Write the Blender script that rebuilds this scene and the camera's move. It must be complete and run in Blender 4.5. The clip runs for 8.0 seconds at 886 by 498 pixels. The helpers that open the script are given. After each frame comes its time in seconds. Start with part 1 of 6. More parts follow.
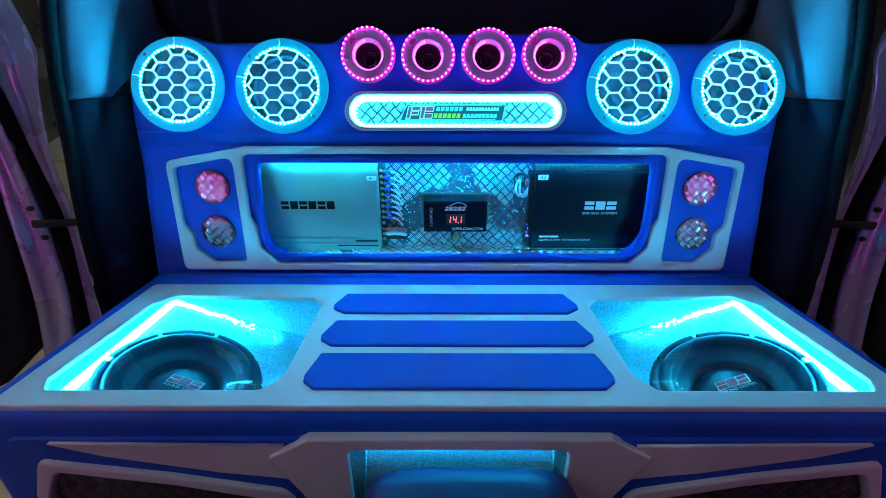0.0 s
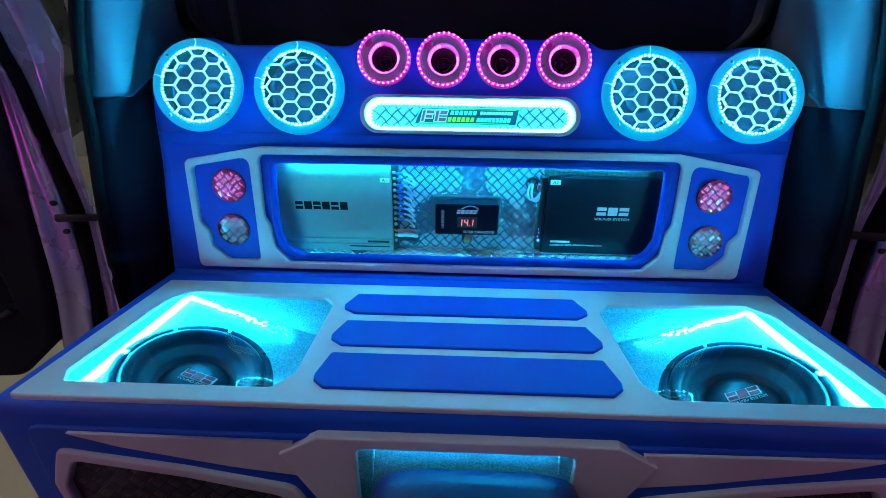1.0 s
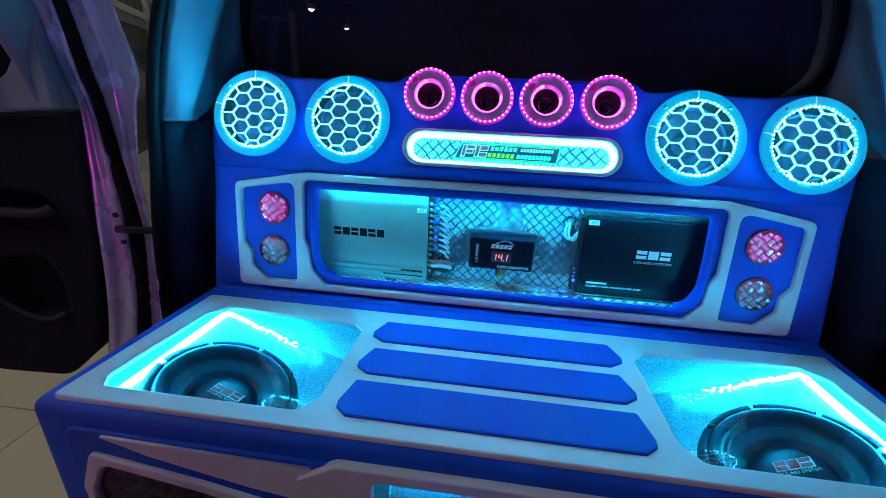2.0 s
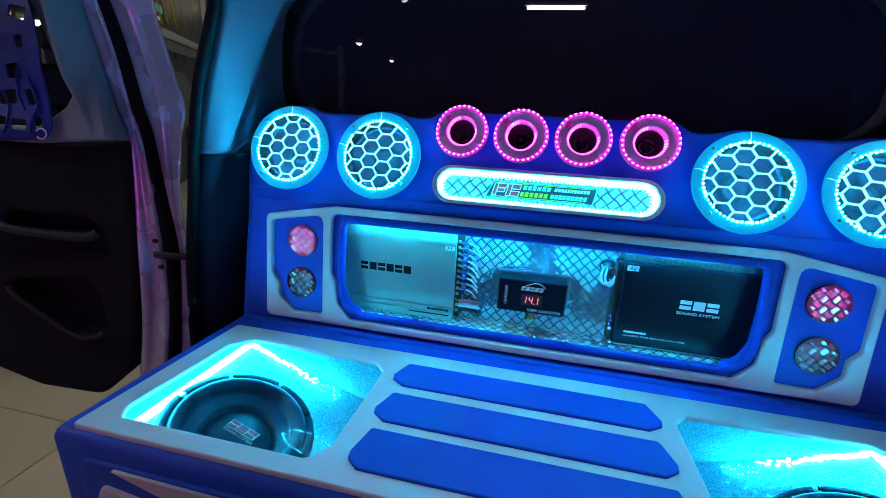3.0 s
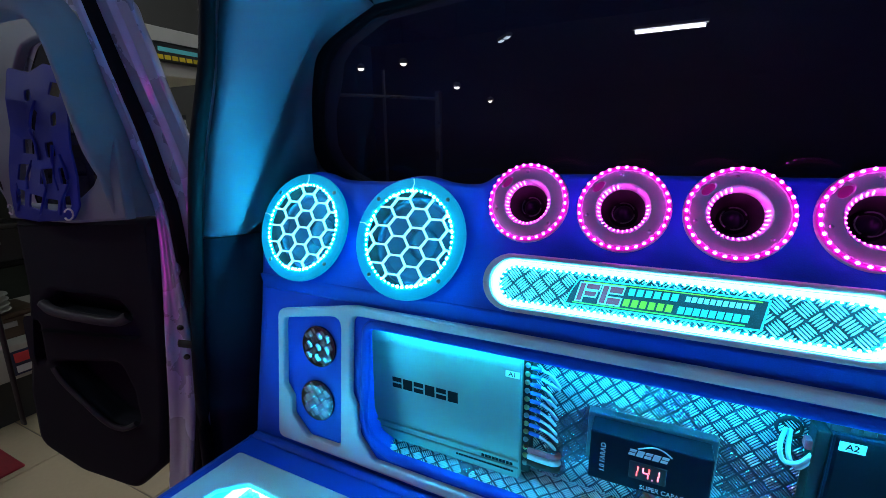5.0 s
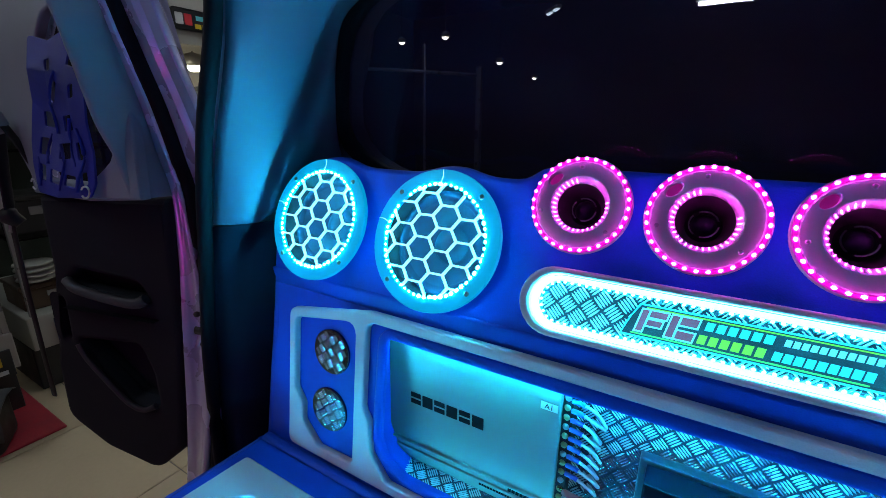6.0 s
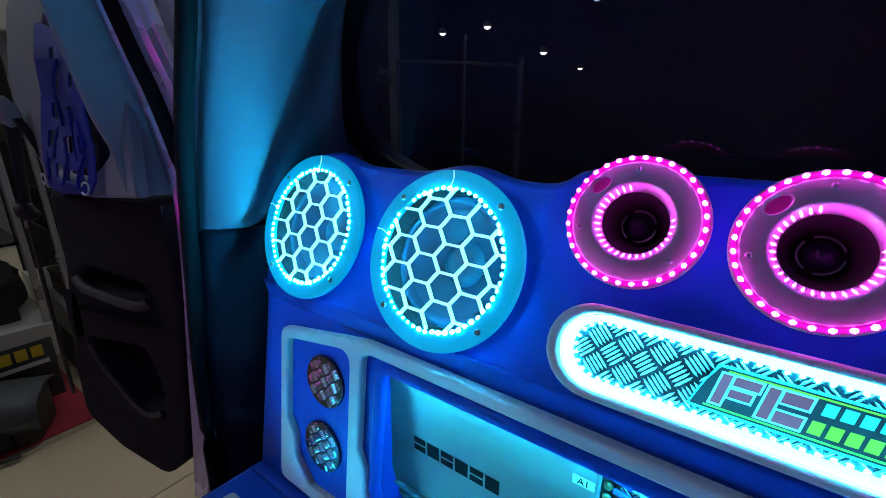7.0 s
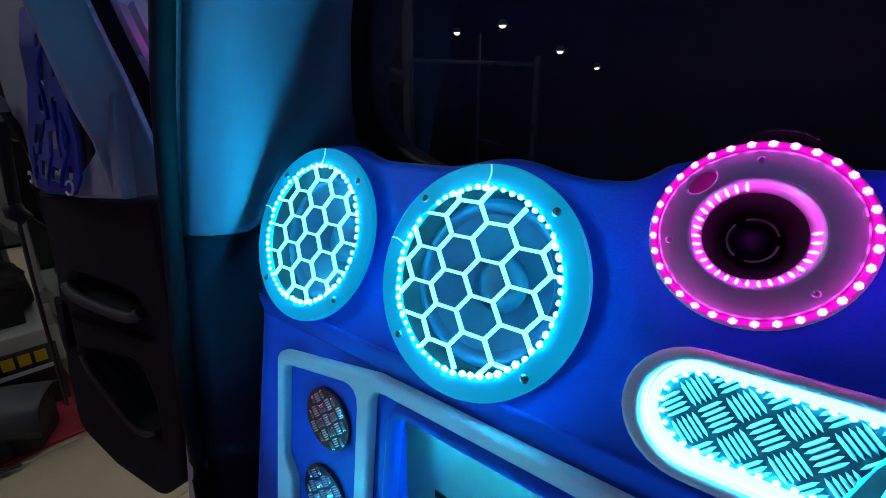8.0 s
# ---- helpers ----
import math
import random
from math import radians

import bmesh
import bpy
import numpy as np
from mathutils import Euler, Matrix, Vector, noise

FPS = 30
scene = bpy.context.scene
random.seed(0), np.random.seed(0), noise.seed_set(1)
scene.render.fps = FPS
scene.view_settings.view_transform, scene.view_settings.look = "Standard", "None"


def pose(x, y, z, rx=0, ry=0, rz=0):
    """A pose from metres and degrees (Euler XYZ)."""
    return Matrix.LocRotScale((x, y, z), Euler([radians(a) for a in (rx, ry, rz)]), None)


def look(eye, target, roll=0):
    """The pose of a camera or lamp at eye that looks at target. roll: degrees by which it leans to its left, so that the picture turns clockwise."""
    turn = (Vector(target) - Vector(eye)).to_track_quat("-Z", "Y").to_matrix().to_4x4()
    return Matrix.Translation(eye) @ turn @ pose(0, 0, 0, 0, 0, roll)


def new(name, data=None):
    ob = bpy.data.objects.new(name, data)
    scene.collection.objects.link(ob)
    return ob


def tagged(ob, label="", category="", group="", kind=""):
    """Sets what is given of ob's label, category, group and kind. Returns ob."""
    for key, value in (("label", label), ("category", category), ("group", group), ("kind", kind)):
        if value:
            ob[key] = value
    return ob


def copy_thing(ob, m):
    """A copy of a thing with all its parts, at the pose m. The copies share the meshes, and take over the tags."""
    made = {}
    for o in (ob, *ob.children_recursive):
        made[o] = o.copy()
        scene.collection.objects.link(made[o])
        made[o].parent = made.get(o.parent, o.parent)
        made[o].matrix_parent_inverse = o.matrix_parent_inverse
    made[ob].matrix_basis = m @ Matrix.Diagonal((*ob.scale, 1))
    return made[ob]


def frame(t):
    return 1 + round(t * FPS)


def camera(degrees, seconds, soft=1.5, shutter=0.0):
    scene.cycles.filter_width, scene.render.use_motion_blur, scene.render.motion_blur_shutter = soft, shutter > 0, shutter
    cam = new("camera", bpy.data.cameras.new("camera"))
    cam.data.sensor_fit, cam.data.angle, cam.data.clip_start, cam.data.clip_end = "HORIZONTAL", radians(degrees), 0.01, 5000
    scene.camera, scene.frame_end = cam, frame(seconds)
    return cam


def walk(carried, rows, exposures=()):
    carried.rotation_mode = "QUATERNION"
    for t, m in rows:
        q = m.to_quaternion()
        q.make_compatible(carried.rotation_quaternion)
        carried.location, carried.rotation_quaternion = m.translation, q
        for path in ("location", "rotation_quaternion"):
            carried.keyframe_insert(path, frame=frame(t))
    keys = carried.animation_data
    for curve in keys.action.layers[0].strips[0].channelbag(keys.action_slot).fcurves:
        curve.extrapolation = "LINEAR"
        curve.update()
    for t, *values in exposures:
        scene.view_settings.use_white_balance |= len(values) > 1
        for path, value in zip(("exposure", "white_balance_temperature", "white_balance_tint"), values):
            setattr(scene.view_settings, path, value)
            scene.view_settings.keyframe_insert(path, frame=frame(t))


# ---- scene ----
cam = camera(91.63, 8.0, 0.8)
PATH = [
    (0, (-0.0233, -0.0300, 1.4407), (-0.0237, 1.7801, 0.5901), 0.10),
    (0.5, (-0.0238, -0.0321, 1.4453), (-0.0510, 1.7770, 0.5930), 0.49),
    (1, (-0.0241, -0.0330, 1.4470), (-0.0734, 1.7772, 0.5981), 0.76),
    (1.2, (-0.0241, -0.0330, 1.4470), (-0.1080, 1.7900, 0.6270), 0.98),
    (2.3, (-0.0203, -0.0222, 1.4579), (-0.3010, 1.8287, 0.7540), 2.77),
    (2.5, (-0.0202, -0.0153, 1.4611), (-0.3486, 1.8364, 0.7803), 2.86),
    (3, (-0.0126, 0.0103, 1.4691), (-0.4038, 1.8696, 0.8445), 2.82),
    (3.5, (-0.0023, 0.0480, 1.4702), (-0.4970, 1.8976, 0.8922), 1.99),
    (4, (0.0088, 0.1089, 1.4576), (-0.6454, 1.9172, 0.9081), 0.75),
    (4.5, (0.0037, 0.2045, 1.4727), (-0.7919, 1.9778, 1.0011), 0.05),
    (4.7, (-0.0059, 0.2606, 1.4868), (-0.8318, 2.0211, 1.0196), -0.52),
    (5.8, (-0.0534, 0.3861, 1.5131), (-0.9980, 2.0600, 0.9597), 0.18),
    (6, (-0.0598, 0.4069, 1.5106), (-1.0440, 2.0514, 0.9387), 0.39),
    (6.5, (-0.0742, 0.4624, 1.5083), (-1.1360, 2.0500, 0.9151), 0.65),
    (7, (-0.0937, 0.5181, 1.5049), (-1.2224, 2.0564, 0.9051), 0.16),
    (7.5, (-0.1360, 0.5545, 1.4937), (-1.2905, 2.0720, 0.8902), 0.04),
    (8, (-0.1601, 0.5814, 1.4880), (-1.3336, 2.0885, 0.8952), 0.06),
]
walk(cam, [(t, look(eye, target, roll)) for t, eye, target, roll in PATH],
     exposures=[(0, -0.06), (2.5, 0.0), (4.5, -0.05), (6, 0.0), (7, -0.10), (8, -0.26)])

# ---------------------------------------------------------------- light
world = bpy.data.worlds.new("night_shop")
scene.world = world
world.use_nodes = True
world.node_tree.nodes["Background"].inputs[0].default_value = (0.55, 0.62, 0.75, 1)
world.node_tree.nodes["Background"].inputs[1].default_value = 0.006

CYAN_HOT = (0.008, 0.57, 1.0)
TEAL_HOT = (0.006, 0.70, 1.0)


# ---------------------------------------------------------------- materials
def nodes_of(name):
    m = bpy.data.materials.new(name)
    m.use_nodes = True
    nt = m.node_tree
    return m, nt, nt.nodes["Principled BSDF"]


def surface(name, color, rough=0.5, metal=0.0, grain=400.0, bump=0.15, vary=0.12, large=9.0, dist=0.0006, rough_vary=0.12, coat=0.0, cells=False, spec=0.5):
    """A surface with fine relief, and colour and gloss that change at two scales."""
    m, nt, p = nodes_of(name)
    n, l = nt.nodes, nt.links
    tc = n.new("ShaderNodeTexCoord")
    big = n.new("ShaderNodeTexNoise")
    big.inputs["Scale"].default_value, big.inputs["Detail"].default_value = large, 5
    if cells:
        fine = n.new("ShaderNodeTexVoronoi")
        fine.inputs["Scale"].default_value = grain
        fo = fine.outputs["Distance"]
    else:
        fine = n.new("ShaderNodeTexNoise")
        fine.inputs["Scale"].default_value, fine.inputs["Detail"].default_value = grain, 3
        fo = fine.outputs["Fac"]
    l.new(tc.outputs["Object"], big.inputs["Vector"])
    l.new(tc.outputs["Object"], fine.inputs["Vector"])
    mix = n.new("ShaderNodeMath")
    mix.operation = "MULTIPLY_ADD"
    mix.inputs[1].default_value = 0.35
    l.new(fo, mix.inputs[0])
    l.new(big.outputs["Fac"], mix.inputs[2])
    ramp = n.new("ShaderNodeMapRange")
    ramp.inputs["From Min"].default_value, ramp.inputs["From Max"].default_value = 0.35, 1.0
    ramp.inputs["To Min"].default_value, ramp.inputs["To Max"].default_value = 1 - vary, 1 + vary
    l.new(mix.outputs[0], ramp.inputs["Value"])
    col = n.new("ShaderNodeVectorMath")
    col.operation = "SCALE"
    col.inputs[0].default_value = color
    l.new(ramp.outputs[0], col.inputs["Scale"])
    l.new(col.outputs[0], p.inputs["Base Color"])
    rr = n.new("ShaderNodeMapRange")
    rr.inputs["From Min"].default_value, rr.inputs["From Max"].default_value = 0.3, 0.7
    rr.inputs["To Min"].default_value, rr.inputs["To Max"].default_value = max(0.02, rough - rough_vary), min(1, rough + rough_vary)
    l.new(big.outputs["Fac"], rr.inputs["Value"])
    l.new(rr.outputs[0], p.inputs["Roughness"])
    bp = n.new("ShaderNodeBump")
    bp.inputs["Strength"].default_value, bp.inputs["Distance"].default_value = bump, dist
    l.new(fo, bp.inputs["Height"])
    l.new(bp.outputs[0], p.inputs["Normal"])
    p.inputs["Metallic"].default_value = metal
    p.inputs["Specular IOR Level"].default_value = spec
    p.inputs["Coat Weight"].default_value = coat
    p.inputs["Coat Roughness"].default_value = 0.08
    return m


def glowing(name, color, strength, base=(0.8, 0.8, 0.8), spec=0.5):
    m, nt, p = nodes_of(name)
    p.inputs["Base Color"].default_value = (*base, 1)
    p.inputs["Roughness"].default_value = 0.3
    p.inputs["Specular IOR Level"].default_value = spec
    p.inputs["Emission Color"].default_value = (*color, 1)
    p.inputs["Emission Strength"].default_value = strength
    return m


def glass(name, tint, rough=0.02, reflect=1.45):
    """A thin clear or tinted sheet: what is behind it, times the tint, under a mirror gloss."""
    m, nt, p = nodes_of(name)
    n, l = nt.nodes, nt.links
    n.remove(p)
    clear, gloss, mix, fr = n.new("ShaderNodeBsdfTransparent"), n.new("ShaderNodeBsdfGlossy"), n.new("ShaderNodeMixShader"), n.new("ShaderNodeFresnel")
    clear.inputs[0].default_value = (*tint, 1)
    gloss.inputs["Roughness"].default_value = rough
    fr.inputs[0].default_value = reflect
    l.new(fr.outputs[0], mix.inputs[0])
    l.new(clear.outputs[0], mix.inputs[1])
    l.new(gloss.outputs[0], mix.inputs[2])
    l.new(mix.outputs[0], n["Material Output"].inputs["Surface"])
    return m


def hazed_glass(name, tint, dust):
    """Tinted glass under a thin purple film put in for the haze of the lights; dust is its share."""
    m = glass(name, tint, 0.03, 1.3)
    n, l = m.node_tree.nodes, m.node_tree.links
    out = n["Material Output"]
    last = out.inputs["Surface"].links[0].from_socket
    film, mix = n.new("ShaderNodeBsdfDiffuse"), n.new("ShaderNodeMixShader")
    film.inputs[0].default_value = (0.42, 0.28, 0.72, 1)
    mix.inputs[0].default_value = dust
    l.new(last, mix.inputs[1])
    l.new(film.outputs[0], mix.inputs[2])
    l.new(mix.outputs[0], out.inputs["Surface"])
    return m


def glitter(name, color):
    """Metal-flake vinyl: small facets, each turned its own way."""
    m, nt, p = nodes_of(name)
    n, l = nt.nodes, nt.links
    tc, vo = n.new("ShaderNodeTexCoord"), n.new("ShaderNodeTexVoronoi")
    vo.inputs["Scale"].default_value = 520
    l.new(tc.outputs["Object"], vo.inputs["Vector"])
    sub = n.new("ShaderNodeVectorMath")
    sub.operation = "SUBTRACT"
    sub.inputs[1].default_value = (0.5, 0.5, 0.5)
    l.new(vo.outputs["Color"], sub.inputs[0])
    sc = n.new("ShaderNodeVectorMath")
    sc.operation = "SCALE"
    sc.inputs["Scale"].default_value = 1.0
    l.new(sub.outputs[0], sc.inputs[0])
    geo = n.new("ShaderNodeNewGeometry")
    add = n.new("ShaderNodeVectorMath")
    l.new(geo.outputs["Normal"], add.inputs[0])
    l.new(sc.outputs[0], add.inputs[1])
    nrm = n.new("ShaderNodeVectorMath")
    nrm.operation = "NORMALIZE"
    l.new(add.outputs[0], nrm.inputs[0])
    l.new(nrm.outputs[0], p.inputs["Coat Normal"])
    sep, ground = n.new("ShaderNodeSeparateColor"), n.new("ShaderNodeVectorMath")
    l.new(vo.outputs["Color"], sep.inputs[0])
    tone = n.new("ShaderNodeMapRange")
    tone.inputs["To Min"].default_value, tone.inputs["To Max"].default_value = 0.75, 1.3
    l.new(sep.outputs[1], tone.inputs["Value"])
    ground.operation = "SCALE"
    ground.inputs[0].default_value = color
    l.new(tone.outputs[0], ground.inputs["Scale"])
    l.new(ground.outputs[0], p.inputs["Base Color"])
    flake = n.new("ShaderNodeMapRange")
    flake.inputs["From Min"].default_value, flake.inputs["From Max"].default_value = 0.6, 0.75
    l.new(sep.outputs[2], flake.inputs["Value"])
    l.new(flake.outputs[0], p.inputs["Coat Weight"])
    p.inputs["Coat Roughness"].default_value = 0.1
    p.inputs["Coat IOR"].default_value = 3.0
    p.inputs["Roughness"].default_value = 0.5
    return m


BLUE = surface("blue_leatherette", (0.005, 0.080, 0.57), 0.5, grain=700, bump=0.3, vary=0.12, dist=0.0005, cells=True, spec=0.22)
NAVY = surface("navy_leatherette", (0.010, 0.018, 0.11), 0.45, grain=520, bump=0.35, vary=0.12, cells=True)
WHITE = surface("pale_grey_leatherette", (0.62, 0.65, 0.68), 0.48, grain=700, bump=0.25, vary=0.08, cells=True)
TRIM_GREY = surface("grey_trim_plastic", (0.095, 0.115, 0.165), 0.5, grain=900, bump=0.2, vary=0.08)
# same plastic as TRIM_GREY; shop light on the doors is put into the colour
GREY_LIT = surface("grey_plastic_lit", (0.22, 0.25, 0.32), 0.45, grain=900, bump=0.2, vary=0.08)
TRIM_DARK = surface("charcoal_trim_plastic", (0.014, 0.018, 0.034), 0.66, grain=900, bump=0.3, vary=0.2, spec=0.12)
TRIM_BLACK = surface("black_trim_plastic", (0.021, 0.024, 0.031), 0.72, grain=800, bump=0.2, vary=0.25, spec=0.06)
GRIP_GREY = surface("mid_grey_grip_plastic", (0.048, 0.050, 0.058), 0.5, grain=800, bump=0.2, vary=0.25, spec=0.2)
RUBBER = surface("black_rubber", (0.006, 0.006, 0.008), 0.65, grain=300, bump=0.2, vary=0.2, spec=0.1)
PAINT = surface("mauve_car_paint", (0.52, 0.52, 0.80), 0.26, metal=0.3, grain=1500, bump=0.03, vary=0.1, coat=0.6)
PAINT_DARK = surface("dull_grey_underpaint", (0.46, 0.46, 0.56), 0.36, metal=0.2, grain=600, bump=0.1, vary=0.2)
GRILLE_DARK = surface("dark_grille_plate", (0.05, 0.05, 0.06), 0.4, metal=0.6, grain=300, bump=0.2, vary=0.25)
# one metal: ground darkened and bars brightened to stand for what they reflect
NICHE_PLATE = surface("niche_plate_ground_darkened", (0.06, 0.075, 0.11), 0.40, metal=0.55, grain=300, bump=0.2, vary=0.25)
BAR = surface("raised_tread_bar_brightened", (0.60, 0.66, 0.70), 0.32, metal=0.75, grain=400, bump=0.1, vary=0.15)
CHROME = surface("polished_horn_metal", (0.78, 0.66, 0.78), 0.4, metal=0.5, grain=300, bump=0.05, vary=0.1, rough_vary=0.06)
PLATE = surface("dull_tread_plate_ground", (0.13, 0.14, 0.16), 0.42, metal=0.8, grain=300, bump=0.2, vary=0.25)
TWEETER_METAL = surface("spun_aluminium", (0.5, 0.44, 0.52), 0.34, metal=0.6, grain=600, bump=0.08, vary=0.12)
MID_CONE = surface("treated_mid_cone", (0.007, 0.024, 0.052), 0.42, grain=500, bump=0.3, vary=0.2)
# disc reflections likewise put into a dark ground and bright bars
DISC_PLATE = surface("polished_disc_ground_darkened", (0.10, 0.105, 0.115), 0.26, metal=0.95, grain=300, bump=0.1, vary=0.15)
DISC_BAR = surface("polished_disc_bar_brightened", (0.95, 0.96, 0.98), 0.18, metal=1.0, grain=300, bump=0.05, vary=0.06, rough_vary=0.05)
ALU = surface("brushed_aluminium", (0.34, 0.34, 0.36), 0.36, metal=0.55, grain=500, bump=0.1, vary=0.1)
SILVER = surface("silver_anodised", (0.24, 0.29, 0.275), 0.5, metal=0.2, grain=900, bump=0.05, vary=0.06)
GLOSS_BLACK = surface("black_anodised", (0.006, 0.008, 0.016), 0.36, metal=0.1, grain=700, bump=0.04, vary=0.15, rough_vary=0.06, spec=0.15)
SCREW = surface("screw_steel", (0.3, 0.31, 0.33), 0.35, metal=0.8, vary=0.2)
MATT_BLACK = surface("matt_black", (0.014, 0.014, 0.016), 0.6, grain=500, bump=0.2, vary=0.2)
CONE = surface("pressed_paper_cone", (0.012, 0.026, 0.055), 0.45, grain=500, bump=0.3, vary=0.25, spec=0.4)
SURROUND = surface("rubber_surround", (0.009, 0.020, 0.045), 0.45, grain=300, bump=0.15, vary=0.2, spec=0.35)
PRINT_WHITE = surface("white_print", (0.75, 0.78, 0.8), 0.5, vary=0.03, bump=0.0)
PRINT_DARK = surface("dark_print", (0.006, 0.007, 0.010), 0.6, vary=0.05, bump=0.0, spec=0.1)
PRINT_RED = surface("red_print", (0.75, 0.05, 0.07), 0.45, vary=0.05, bump=0.0)
PRINT_YELLOW = surface("yellow_print", (0.75, 0.55, 0.03), 0.45, vary=0.05, bump=0.0)
PRINT_CYAN = surface("cyan_print", (0.15, 0.7, 0.75), 0.45, vary=0.05, bump=0.0)
PRINT_GREEN = surface("green_print", (0.3, 0.7, 0.1), 0.45, vary=0.05, bump=0.0)
WIRE_WHITE = surface("white_cable", (0.6, 0.65, 0.7), 0.4, vary=0.08)
WIRE_BLUE = surface("blue_cable", (0.03, 0.14, 0.6), 0.4, vary=0.08)
WIRE_RED = surface("red_cable", (0.5, 0.08, 0.1), 0.4, vary=0.08)
BRASS = surface("brass_terminal", (0.55, 0.42, 0.2), 0.35, metal=0.9, vary=0.1)
NET = surface("blue_webbing", (0.008, 0.020, 0.34), 0.6, grain=900, bump=0.4, vary=0.2)
BELT = surface("black_webbing", (0.012, 0.012, 0.013), 0.65, grain=900, bump=0.4, vary=0.2)
TILE = surface("polished_beige_tile", (0.58, 0.49, 0.33), 0.14, grain=60, bump=0.02, vary=0.08, large=3, rough_vary=0.06)
GROUT = surface("grey_grout", (0.2, 0.18, 0.15), 0.8, grain=200, bump=0.3)
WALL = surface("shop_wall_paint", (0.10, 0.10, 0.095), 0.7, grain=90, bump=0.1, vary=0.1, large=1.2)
SHOP_WHITE = surface("white_laminate", (0.46, 0.46, 0.42), 0.4, vary=0.06, large=3)
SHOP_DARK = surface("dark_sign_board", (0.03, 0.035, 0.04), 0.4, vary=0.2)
SHOP_GREY = surface("grey_panel", (0.22, 0.23, 0.23), 0.45, vary=0.1, large=3)
POSTER = surface("dark_grey_poster", (0.07, 0.085, 0.085), 0.35, vary=0.5, large=5)
CABINET_BACK = surface("cabinet_back_panel", (0.055, 0.068, 0.055), 0.5, vary=0.3, large=4)
CASE_BROWN = surface("brown_case", (0.10, 0.065, 0.04), 0.5, vary=0.3, large=12)
SHOP_BLUE = surface("navy_sign_board", (0.02, 0.03, 0.09), 0.4, vary=0.2)
RED_MAT = surface("red_mat", (0.4, 0.03, 0.05), 0.7, grain=150, bump=0.5, vary=0.3)
FLAP = surface("grey_nylon", (0.05, 0.058, 0.068), 0.5, grain=300, bump=0.4, vary=0.3, large=14)
BAG = surface("black_canvas", (0.014, 0.013, 0.013), 0.6, grain=220, bump=0.5, vary=0.4, large=14)
FLAKE = glitter("metal_flake_vinyl", (0.15, 0.56, 0.64))
CLEAR = glass("clear_acrylic", (0.93, 0.97, 0.98))
DARK_GLASS = hazed_glass("tinted_rear_glass", (0.074, 0.078, 0.094), 0.038)
SHOP_GLASS = glass("cabinet_glass", (0.88, 0.92, 0.9))
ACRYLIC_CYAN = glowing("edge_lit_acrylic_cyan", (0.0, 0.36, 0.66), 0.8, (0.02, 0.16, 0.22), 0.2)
# LED light on the grille and lead wires is put in as emission
GRILLE_CYAN = glowing("led_lit_grille_cyan", (0.36, 0.80, 0.90), 1.1, (0.7, 0.8, 0.82))
BADGE_GLOW = glowing("lit_badge_rim", (0.055, 0.66, 1.0), 15.0, (0.6, 0.8, 0.85))
# pink spill in the tweeter hole is put into its floor's colour and emission
PINK_DIM = glowing("pink_lit_hole", (1.0, 0.01, 0.66), 0.14, (0.25, 0.02, 0.18))
# pink halo between the tweeter beads is put in as the rim's emission
PINK_GLOW = glowing("pink_halo_rim", (0.95, 0.002, 0.70), 0.42, (0.3, 0.02, 0.2))
LED_CYAN = glowing("cyan_led", CYAN_HOT, 350.0)
LED_STRIP = glowing("cyan_led_strip", CYAN_HOT, 158.0)
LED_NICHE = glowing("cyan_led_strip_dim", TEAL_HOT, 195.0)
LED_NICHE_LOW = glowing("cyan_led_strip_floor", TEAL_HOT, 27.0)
LED_PORT = glowing("cyan_led_strip_low", CYAN_HOT, 26.0)
LED_PINK = glowing("pink_led", (1.0, 0.042, 0.86), 25.0)
DOOR_PINK = glowing("pink_door_ring", (1.0, 0.020, 0.62), 5.5)
LED_BLUE = glowing("blue_indicator", (0.03, 0.05, 1.0), 4.0)
DIGIT_RED = glowing("red_digit", (1.0, 0.05, 0.02), 3.0)
TUBE = glowing("fluorescent_tube", (0.90, 0.95, 1.0), 88.0)
TUBE_DIM = glowing("dim_panel_lamp", (0.8, 0.95, 1.0), 8.0)
SPOT = glowing("downlight_lens", (1.0, 0.86, 0.62), 45.0)


# ---------------------------------------------------------------- building helpers
def part(name, bm, material, parent, label="", smooth=False):
    """Links a bmesh as one mesh under a thing, a part or nothing."""
    me = bpy.data.meshes.new(name)
    bmesh.ops.recalc_face_normals(bm, faces=bm.faces)
    bm.to_mesh(me)
    bm.free()
    if material:
        me.materials.append(material)
    if smooth:
        for f in me.polygons:
            f.use_smooth = True
    ob = new(name, me)
    ob.parent = parent
    if label:
        ob["label"] = label
    return ob


def thing(name, m, label, category, group="", kind=""):
    ob = new(name)
    ob.matrix_basis = m
    return tagged(ob, label, category, group, kind)


def rounded(points, radius, seg=4):
    """A polygon with its corners rounded. radius: one number or one a corner."""
    out, n = [], len(points)
    for i, p in enumerate(points):
        r = radius[i] if isinstance(radius, (list, tuple)) else radius
        p, a, b = Vector(p), Vector(points[i - 1]), Vector(points[(i + 1) % n])
        da, db = (a - p), (b - p)
        if r <= 0 or da.length < 1e-6 or db.length < 1e-6:
            out.append(p)
            continue
        ang = da.angle(db)
        k = min(r / math.tan(ang / 2), da.length * 0.48, db.length * 0.48)
        s, e = p + da.normalized() * k, p + db.normalized() * k
        for j in range(seg + 1):
            t = j / seg
            out.append(s * (1 - t) ** 2 + p * 2 * t * (1 - t) + e * t ** 2)
    return out


def circle(cx, cz, r, n=48, squash=1.0):
    return [Vector((cx + r * math.cos(2 * math.pi * i / n), cz + r * squash * math.sin(2 * math.pi * i / n))) for i in range(n)]


